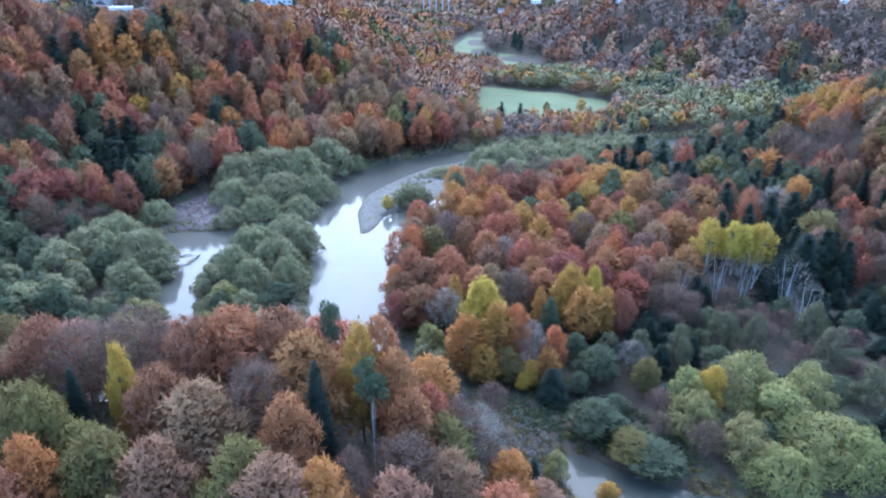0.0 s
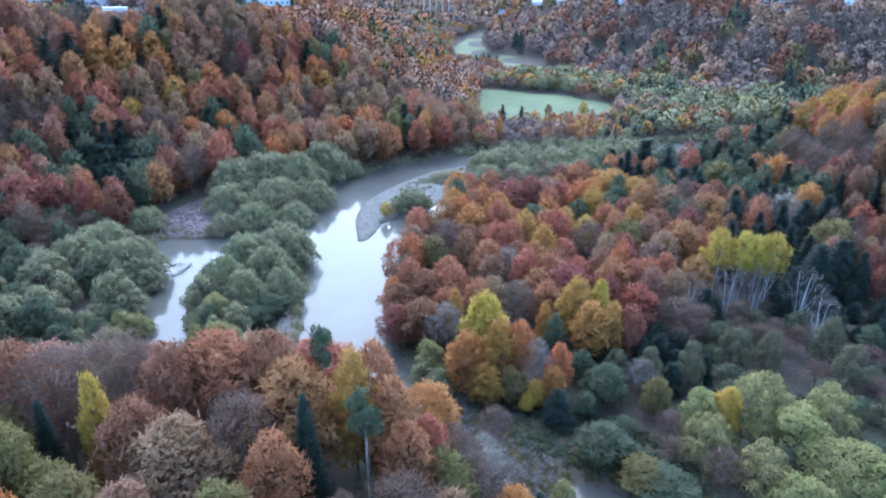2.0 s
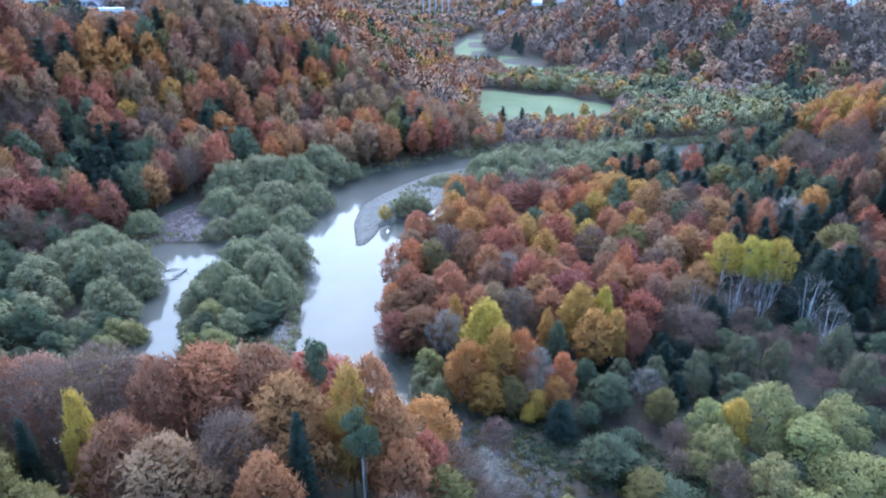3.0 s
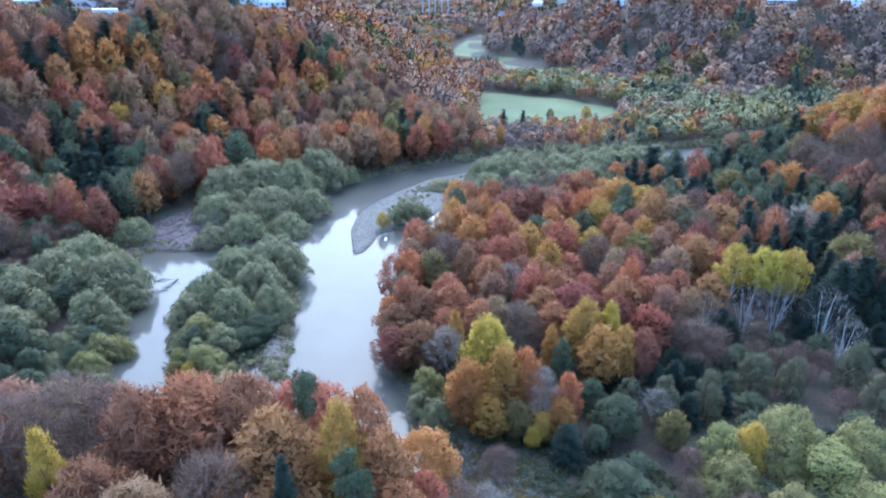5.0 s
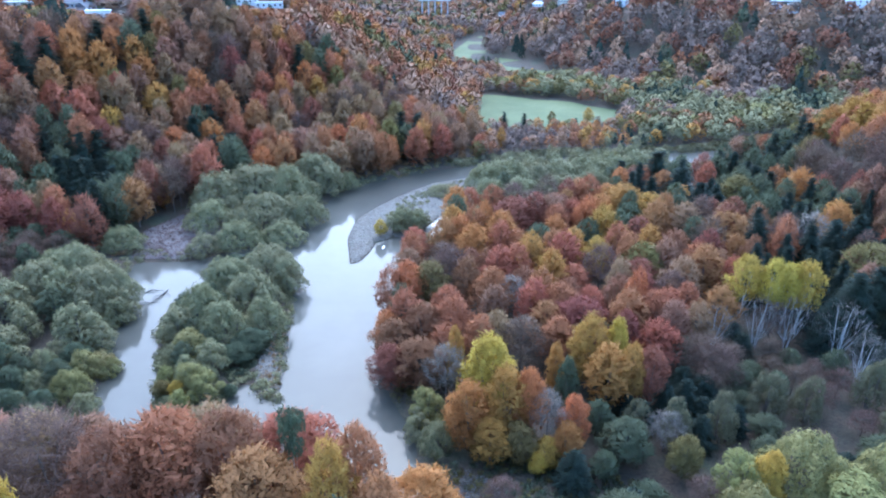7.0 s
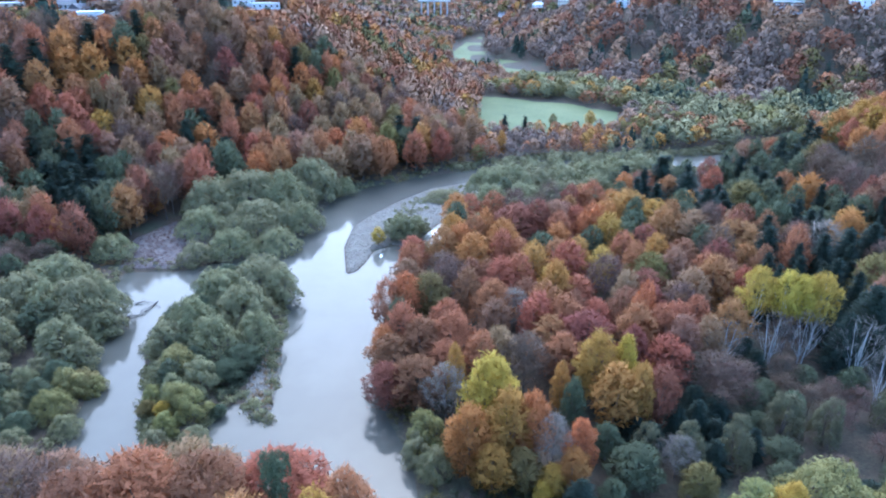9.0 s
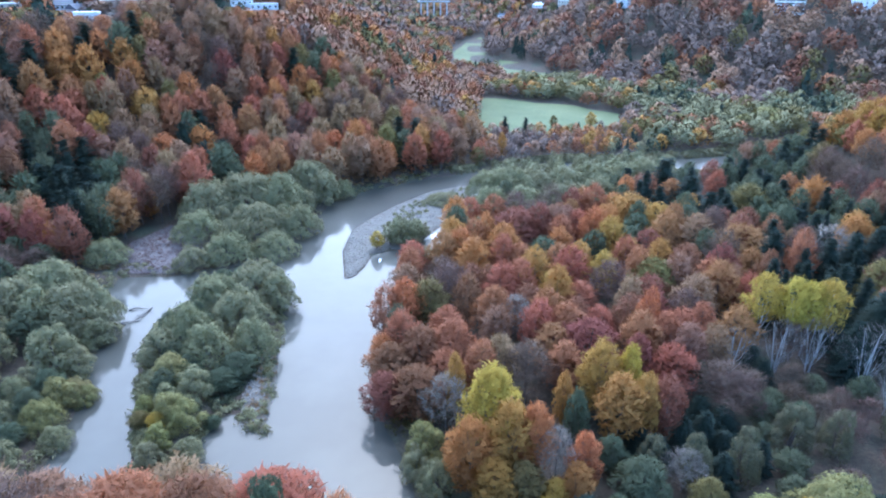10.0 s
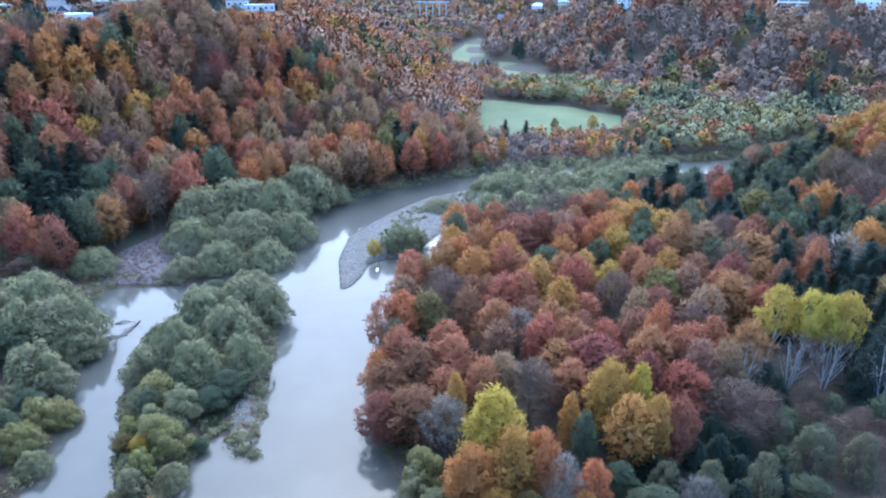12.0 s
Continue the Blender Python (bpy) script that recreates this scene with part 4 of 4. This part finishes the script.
def wood(poly, step, mix, tall, wide, tag="", edge=0.0):
    px, py = [p[0] for p in poly], [p[1] for p in poly]
    xs, ys = spread(min(px), max(px), min(py), max(py), step)
    ok = (inside(poly, xs, ys) > edge) & ~open_land(xs, ys)
    xs, ys = xs[ok], ys[ok]
    for x, y, z in zip(xs, ys, ground(xs, ys)):
        h, r = wood_rng.uniform(*tall), wood_rng.uniform(*wide)
        room = headroom(x, y, z)
        if room < h:
            h, r = room, min(r, 0.5 * room)
        if h > 2.5 and free_of(x, y, r):
            tone = choose(mix, x, y)
            if math.hypot(x - 89, y - 175) < 15 and tone in ("gold", "orange", "tan"):
                tone = "mauve"  # bare trees stand round the poplars
            plant(tone + tag, float(x), float(y), float(h), float(r), z=float(z))


PENINSULA = [(-15, 140), (-16, 170), (-15, 192), (-11, 222), (5, 252), (20, 268), (60, 280), (100, 298), (104, 250), (96, 210), (84, 182), (75, 170), (45, 150), (20, 124), (5, 126)]
FRONT = [(-110, 54), (-110, 106), (-60, 108), (-18, 104), (0, 92), (10, 80), (14, 64), (14, 54)]
WET_WOOD = [(20, 122), (45, 160), (80, 180), (120, 186), (150, 200), (150, 110), (110, 88), (60, 96), (36, 105)]
wood([(-110, 54), (-110, 96), (-64, 94), (-48, 80), (-34, 54)], 6.0, {"olive": 5, "green": 3, "spruce": 5, "brown": 3, "wine": 3}, (14, 20), (4.6, 6.6))
wood(FRONT, 6.0, {"rust": 5, "wine": 3, "brown": 5, "mauve": 3, "olive": 2, "gold": 0.5, "orange": 0.6}, (16, 21), (6.0, 8.0))
wood([(6, 94), (19, 87), (21, 70), (18, 56), (8, 76)], 5.5, {"mauve": 4, "grey": 2, "brown": 2, "rust": 1}, (9, 13), (2.6, 3.8))
wood([(72, 215), (120, 205), (151, 205), (149, 311), (110, 300), (72, 275)], 8.4, {"wine": 4, "spruce": 8, "green": 5, "mauve": 6, "rust": 1.2}, (14, 20), (4.6, 6.4), "_mid")
wood(PENINSULA, 8.2, {"rust": 9, "wine": 5, "brown": 1.8, "orange": 4, "tan": 0.4, "mauve": 0.6, "olive": 1, "green": 1, "gold": 1}, (13, 18), (4.5, 6.2), "_mid")
wood([(80, 170), (120, 168), (160, 180), (165, 260), (110, 240), (90, 200)], 6.0, {"spruce": 6, "brown": 2, "mauve": 2, "wine": 1}, (12, 19), (3.0, 4.5), "_mid")
wood(WET_WOOD, 6.6, {"mauve": 3, "green": 5, "spruce": 6}, (4, 9), (2.6, 4.0), "_mid")
wood([(-160, 120), (-96, 150), (-108, 188), (-114, 222), (-140, 225), (-175, 190)], 8.0, {"willow": 1.5, "green": 5, "mauve": 2, "spruce": 2}, (9, 13), (4, 5.5), "_mid")
wood([(-128, 112), (-86, 113), (-82, 136), (-85, 152), (-93, 176), (-130, 150)], 6.0, {"willow": 2, "green": 5}, (5, 8), (3.0, 4.2))
wood([(-60, 134), (-70, 160), (-76, 178), (-75, 195), (-71, 212), (-62, 224), (-54, 219), (-50, 205), (-49, 190), (-52, 170), (-54, 140)], 5.0, {"willow": 4, "green": 2}, (5, 8), (2.6, 3.8), "_mid", 2.0)
wood([(-86, 224), (-64, 240), (-52, 258), (-50, 280), (-48, 296), (-62, 300), (-84, 285), (-82, 262)], 6.0, {"willow": 5, "green": 1}, (8, 12), (3.2, 4.6), "_mid")
wood([(18, 272), (60, 284), (108, 304), (112, 338), (60, 327), (24, 317)], 6.6, {"willow": 7, "green": 0.6}, (11, 15), (4.4, 5.8), "_mid")
wood([(142, 326), (148, 344), (200, 372), (215, 372), (180, 345)], 7.5, {"brown": 3, "green": 2, "rust": 2, "spruce": 1}, (13, 17), (4, 5), "_far")

# slopes at middle distance
LEFT_NEAR = [(-190, 130), (-118, 225), (-114, 250), (-104, 268), (-84, 288), (-58, 300), (-46, 306), (-30, 316), (-10, 331), (14, 345), (20, 400), (-60, 420), (-150, 400), (-230, 330), (-230, 150)]
AUTUMN = {"rust": 6, "wine": 1.5, "tan": 4, "brown": 6, "mauve": 1.2, "orange": 1.5, "olive": 2, "spruce": 0.5, "green": 1.5}
wood([(-190, 130), (-118, 225), (-114, 250), (-104, 268), (-150, 300), (-220, 280)], 7.5, {"spruce": 5, "green": 5, "wine": 5, "mauve": 2, "brown": 1}, (17, 22), (4.4, 6.2), "_far")
wood(LEFT_NEAR, 8.4, AUTUMN, (18, 24), (5.0, 7.2), "_far")
RIGHT_NEAR = [(150, 110), (148, 312), (165, 338), (200, 362), (260, 380), (260, 200), (220, 110)]
wood([(172, 280), (172, 340), (205, 362), (262, 380), (300, 386), (300, 280), (230, 250)], 8.0, {"orange": 4, "gold": 5, "rust": 2, "olive": 1}, (13, 17), (4.2, 5.8), "_far")
wood(RIGHT_NEAR, 8.4, {"brown": 1.5, "wine": 4, "spruce": 6, "green": 6, "olive": 3, "mauve": 5, "rust": 1}, (16, 21), (4.6, 6.8), "_far")


# far woods: one mesh for each stretch of hillside, a tone for each tree
def far_proto(seed, h, r, n, size, conic=False):
    rng = np.random.default_rng(seed)
    if conic:
        u = rng.random(n) ** 0.7
        a = rng.uniform(0, 6.2832, n)
        d = np.stack([np.cos(a), np.sin(a), 0.5 + 0 * a], 1)
        pos = np.stack([np.cos(a) * r * u, np.sin(a) * r * u, h - u * (h - 1.5)], 1)
        return leaf_mesh(rng, pos, d, size, 0.6)
    lb = dome_lobes(rng, h, r, 3.0, 11, 0.42)
    pos, out = crown_points(rng, lb, n, 1.5)
    return feathers(rng, pos, domed(pos, out, h, r, 0.85), size * 1.15, 0.5, 1.0)


PROTO = [far_proto(s, 20, 7, 300, 0.95) for s in (51, 52, 53, 54)]
PROTO_NEAR = [far_proto(s, 20, 7, 390, 0.88) for s in (58, 59, 60)]
PROTO_FIR = far_proto(55, 20, 4.5, 150, 1.2, True)
PROTO_ROUGH = [far_proto(s, 20, 7, 60, 2.2) for s in (56, 57)]
# Leafless woods' brown and mauve, paled and greyed to stand in for distance haze.
FAR_BROWN, FAR_MAUVE = (0.32, 0.195, 0.125), (0.20, 0.145, 0.118)
TONES = [SPRUCE, GREEN, WILLOW, PALE, OLIVE, GOLD, ORANGE, RUST, FAR_BROWN, WINE, FAR_MAUVE]


def stops():
    return [((i) / len(TONES), c) for i, c in enumerate(TONES)]


M_WOODS = woods_material("far_woods_foliage", *stops())


def far_woods(name, poly, step, weights, tall, wide, label, skip=(), protos=PROTO):
    px, py = [p[0] for p in poly], [p[1] for p in poly]
    xs, ys = spread(min(px), max(px), min(py), max(py), step)
    ok = (inside(poly, xs, ys) > 0) & ~open_land(xs, ys)
    for q in skip:
        ok &= inside(q, xs, ys) < 0
    xs, ys = xs[ok], ys[ok]
    zs = ground(xs, ys)
    w = np.array(weights, float)
    vs, ns, ts = [], [], []
    for x, y, z in zip(xs, ys, zs):
        c = int(np.searchsorted(np.cumsum(w) / w.sum(), stand(x * 0.7, y * 0.7), side="right"))
        pv, pn = PROTO_FIR if c == 0 else protos[int(wood_rng.integers(len(protos)))]
        h, r, a = wood_rng.uniform(*tall), wood_rng.uniform(*wide), wood_rng.uniform(0, 6.28)
        h = min(h, headroom(x, y, z))
        if h < 2.5:
            continue
        turn = np.array([[math.cos(a), math.sin(a), 0], [-math.sin(a), math.cos(a), 0], [0, 0, 1]])
        vs.append((pv * np.array([r / 7.0, r / 7.0, h / 20.0])) @ turn + np.array([x, y, z]))
        ns.append(pn @ turn)
        ts.append(np.full(len(pv) // 3, (c + 0.5) / len(TONES)))
    ob = new(name, slips_to_mesh(name, (np.concatenate(vs), np.concatenate(ns)), M_WOODS, np.concatenate(ts)))
    return tagged(ob, label, "woodland", kind="stuff")


# weights: spruce green willow pale olive gold orange rust brown wine mauve
far_woods("hillside_woods", [(-60, 420), (20, 398), (24, 480), (27, 520), (12, 560), (0, 640), (-30, 760), (-170, 700), (-300, 620), (-420, 540), (-400, 380), (-330, 250), (-230, 330), (-150, 400)], 10.8,
          (0.6, 1.5, 0, 0, 2, 0.6, 1, 6, 8, 3, 1.5), (17, 23), (6.0, 8.4), "brown and rust autumn woods on a steep hillside", protos=PROTO_NEAR)
far_woods("hillside_woods", [(50, 735), (120, 612), (210, 522), (330, 474), (560, 445), (560, 640), (380, 800), (60, 1000)], 13.5,
          (0.6, 1, 0, 0, 1.5, 0.2, 0, 1, 5, 2.5, 8), (17, 22), (6.4, 8.8), "mauve-brown autumn woods on the far hillside")
far_woods("hillside_woods", [(260, 200), (260, 250), (300, 280), (300, 390), (520, 400), (520, 200)], 11.0,
          (1, 1, 0, 0, 2, 3, 3, 3, 3, 3, 4), (16, 21), (5, 6.5), "orange and brown autumn woods on a valley spur")
far_woods("valley_woods", [(125, 370), (150, 378), (190, 398), (300, 422), (330, 465), (215, 515), (125, 600), (100, 590), (60, 560), (30, 540), (60, 520), (122, 480), (125, 430), (108, 415)], 9.5,
          (1, 3, 9, 0.5, 2, 0.5, 0, 1, 2, 1, 2), (10, 15), (5.4, 7.6), "grey-green willow woods along the valley floor")
far_woods("valley_woods", [(15, 345), (60, 360), (125, 368), (108, 412), (60, 404), (20, 403)], 7.0,
          (1, 1, 3, 0, 1, 1, 2, 4, 2, 2, 2), (7, 11), (3, 4.2), "rust and grey-green trees between river and meadow")
far_woods("valley_woods", [(28, 530), (60, 520), (100, 590), (54, 610), (52, 680), (10, 678), (2, 620), (12, 560)], 8.5,
          (1, 2, 3, 0, 4, 2, 1, 3, 3, 2, 3), (8, 12), (3.5, 5), "olive and brown trees beyond the meadow")
far_woods("valley_woods", [(0, 640), (10, 680), (6, 800), (28, 920), (52, 1000), (-80, 1000), (-30, 760)], 10.0,
          (1, 2, 2, 0, 3, 1, 1, 2, 4, 2, 5), (12, 17), (5, 6), "brown woods beside a far pasture")
far_woods("distant_woods", [(-30, 760), (-60, 1000), (60, 1000), (200, 1000), (330, 1500), (330, 2200), (-350, 2200), (-250, 1400), (-170, 760)], 16.0,
          (2, 2, 1, 0, 3, 0.5, 0.5, 2, 5, 2, 6), (17, 23), (7, 9.5), "hazy brown woods on distant hills", protos=PROTO_ROUGH)


# ---- banks, gravel and driftwood ----
def clumps(name, spots, sizes, n, leaf, mat, label, category, flat=0.7, hang=0.0):
    """Low growth: a heap of small leaves at each spot, all one object."""
    rng = np.random.default_rng(len(spots))
    vs = []
    xs, ys = np.array(spots).T
    for x, y, z, s in zip(xs, ys, ground(xs, ys), sizes):
        d = rand_dirs(rng, n)
        d[:, 2] = np.abs(d[:, 2])
        pos = d * s * rng.uniform(0.5, 1.1, (n, 1)) * np.array([1, 1, flat]) + np.array([x, y, z])
        vs.append(leaf_mesh(rng, pos, d, leaf, 0.5, hang))
    ob = new(name, slips_to_mesh(name, tuple(np.concatenate(q) for q in zip(*vs)), mat))
    return tagged(ob, label, category, kind="stuff")


bank_rng = np.random.default_rng(9)


def bank_spots(count, x0, x1, y0, y1, near, far, extra=None):
    out = []
    while len(out) < count:
        x, y = bank_rng.uniform(x0, x1, 4000), bank_rng.uniform(y0, y1, 4000)
        w = in_water(x, y)
        ok = (w < -near) & (w > -far) & (inside(BAR, x, y) < 0)
        if extra is not None:
            ok &= extra(x, y)
        out += list(zip(x[ok].tolist(), y[ok].tolist()))
    return out[:count]


def sizes(k, a, b):
    return bank_rng.uniform(a, b, k).tolist()


right_side = lambda x, y: (x > -20) & (y < 330)
clumps("undergrowth", bank_spots(420, -20, 120, 84, 330, 0.2, 5, right_side), sizes(420, 0.7, 1.7), 40, 0.32, M_OLIVE, "olive-brown bushes along the river bank", "undergrowth")
clumps("undergrowth", bank_spots(420, -20, 130, 90, 330, 3, 14, right_side), sizes(420, 0.8, 1.8), 40, 0.35, M_GREEN, "dull green undergrowth at the wood's edge", "undergrowth")
clumps("undergrowth", bank_spots(420, -120, 20, 130, 345, 0.2, 7, lambda x, y: (x < -50) | (y > 290)), sizes(420, 0.8, 2.0), 40, 0.4, M_WILLOW, "grey-green willow scrub along the water", "undergrowth")
clumps("undergrowth", bank_spots(400, -145, 20, 200, 380, 6, 30, lambda x, y: (inside(LEFT_HILL, x, y) < 25) & (inside(REED_FLAT, x, y) < 0)), sizes(400, 1.0, 2.4), 36, 0.5, M_TAN, "brown scrub at the foot of the slope", "undergrowth")


clumps("undergrowth", bank_spots(420, 5, 300, 335, 410, 0.2, 6, lambda x, y: y > 338), sizes(420, 1.8, 3.8), 44, 0.8, M_WILLOW, "grey-green scrub along the far river bank", "undergrowth")


def on(poly, count, rim=0.3):
    px, py = [p[0] for p in poly], [p[1] for p in poly]
    out = []
    while len(out) < count:
        x, y = bank_rng.uniform(min(px), max(px), 3000), bank_rng.uniform(min(py), max(py), 3000)
        ok = inside(poly, x, y) > rim
        out += list(zip(x[ok].tolist(), y[ok].tolist()))
    return out[:count]


UPPER_BAR = [(-24, 262), (-16, 288), (0, 306), (12, 314), (12, 300), (4, 290), (-8, 276), (-14, 262)]
clumps("scrub", on(UPPER_BAR, 130), sizes(130, 0.5, 1.3), 36, 0.35, M_WILLOW, "low grey-green willow scrub on the gravel bar", "undergrowth")
clumps("scrub", on([(-46, 188), (-42, 178), (-40.5, 164), (-45, 163), (-48, 172)], 70), sizes(70, 0.4, 1.1), 36, 0.3, M_GREEN, "low green scrub on the gravel spit", "undergrowth")
clumps("scrub", on([(-46, 184), (-41, 172), (-38.5, 155), (-38.5, 147), (-41, 146), (-45, 156), (-46, 170)], 110), sizes(110, 0.3, 0.8), 30, 0.25, M_TAN, "withered brown weeds on the gravel spit", "undergrowth")
clumps("reeds", on(REED_FLAT, 900), sizes(900, 0.4, 0.9), 16, 0.18, M_MAUVE, "withered brown reeds on the flat bank", "reeds", 1.2)


def stones(name, spots, label):
    verts, faces = [], []
    rng = np.random.default_rng(3)
    xs, ys = np.array(spots).T
    for x, y, z in zip(xs, ys, ground(xs, ys) + 0.02):
        s = rng.uniform(0.12, 0.38)
        k = len(verts)
        for a in range(5):
            w = a * 1.2566 + rng.uniform(-0.3, 0.3)
            verts.append((x + s * math.cos(w), y + s * 0.8 * math.sin(w), z))
        for a in range(5):
            w = a * 1.2566 + rng.uniform(-0.3, 0.3)
            verts.append((x + 0.6 * s * math.cos(w), y + 0.5 * s * math.sin(w), z + s * rng.uniform(0.4, 0.7)))
        faces += [(k + a, k + (a + 1) % 5, k + 5 + (a + 1) % 5, k + 5 + a) for a in range(5)] + [tuple(k + 5 + a for a in range(5))]
    ob = mesh_ob(name, verts, faces, M_STONE)
    return tagged(ob, label, "stones", kind="stuff")


SPIT = [(-45, 186), (-41, 176), (-38.5, 155), (-37.5, 146), (-41, 144.5), (-46, 155), (-46, 172)]
WET_MEADOW = [(4, 126), (16, 111), (28, 104), (38, 99), (52, 95), (54, 108), (34, 122), (20, 128)]
clumps("reeds", on(WET_MEADOW, 420), sizes(420, 0.5, 1.3), 40, 0.3, M_GREEN, "dull green reeds and sedge on the wet bank", "reeds", 0.9)
clumps("reeds", on(WET_MEADOW, 200), sizes(200, 0.4, 0.9), 30, 0.3, M_OLIVE, "yellowing sedge tufts on the wet bank", "reeds", 1.0)
clumps("undergrowth", bank_spots(300, -82, -36, 130, 230, -0.5, 2.5, lambda x, y: inside(ISLAND, x, y) > -0.6), sizes(300, 0.8, 2.0), 46, 0.4, M_WILLOW, "grey-green willow scrub overhanging the island's edge", "undergrowth")
clumps("scrub", on([(-53, 150), (-47, 154), (-45.5, 165), (-46, 180), (-50, 180)], 80), sizes(80, 0.6, 1.6), 44, 0.35, M_GREEN, "dull green scrub behind the gravel spit", "undergrowth")
DRY_BED = [(-2, 122), (6, 123), (22, 107), (22, 96), (12, 97), (0, 106)]
clumps("brush", on(DRY_BED, 150), sizes(150, 0.6, 1.7), 44, 0.3, M_WAND, "leafless grey brush on the dry stream bed", "undergrowth", 0.9, -1.0)
clumps("reeds", on(DRY_BED, 170), sizes(170, 0.5, 1.2), 36, 0.3, M_OLIVE, "withered olive sedge on the dry stream bed", "reeds", 0.8)
stones("river_stones", on(BAR, 2200, 0.2) + on(SPIT, 700, 0.1), "grey river stones strewn over the gravel")


def snag(x, y, reach, turn, seed, label):
    """A drifted branch lying in shallow water."""
    rng = np.random.default_rng(seed)
    path = [np.array([u * reach, math.sin(u * 3) * reach * 0.12, 0.05 + 0.35 * math.sin(u * 3.1)]) for u in np.linspace(0, 1, 8)]
    ob = new("driftwood")
    ob.matrix_basis = pose(x, y, 0.0, 0, 0, turn)
    verts, faces = [], []
    tube(verts, faces, path, np.linspace(0.24, 0.06, 8), 6)
    mesh_ob("log", verts, faces, M_DRIFT, ob)
    for k in range(8):
        p = path[1 + k % 6]
        d = np.array([rng.uniform(-0.3, 1), rng.uniform(-1, 1), rng.uniform(0.0, 0.16)]) * reach * 0.3
        verts, faces = [], []
        tube(verts, faces, [p, p + d * 0.5 + np.array([0, 0, 0.15]), p + d], [0.10, 0.07, 0.03], 4)
        mesh_ob("branch", verts, faces, M_DRIFT, ob)
    return tagged(ob, label, "driftwood", group="drifted branches")


snag(-85, 201, 12, -110, 1, "dark drifted branch lying in the shallow channel")
snag(-94, 187, 11, 33, 2, "long thin dark branch stranded in the channel")
snag(-97, 188, 7, 8, 5, "thin dark twigs caught against a stranded branch")
snag(-91, 199, 4, 20, 6, "short dark branch floating in the channel")
snag(-86, 156, 6, -20, 3, "dead branch reaching from the bank into the water")
snag(38, 96, 7, -30, 4, "dark dead branch at the edge of the side channel")


def foam(x, y, w, d, seed):
    rng = np.random.default_rng(seed)
    verts = [(0, 0, 0.03)]
    for k in range(14):
        a = k * 6.2832 / 14
        f = rng.uniform(0.5, 1.1)
        verts.append((w * f * math.cos(a), d * f * math.sin(a), 0.012))
    ob = mesh_ob("white_water", verts, [(0, 1 + k, 1 + (k + 1) % 14) for k in range(14)], M_FOAM)
    ob.location = (x, y, 0.02)
    return tagged(ob, "white foaming riffle between gravel and bank", "white water", kind="structure")


foam(-2.5, 256, 1.6, 4.0, 1)
foam(1.5, 259, 1.8, 3.0, 2)
foam(16, 299, 0.8, 4.0, 3)
foam(-21, 235, 0.5, 2.0, 4)
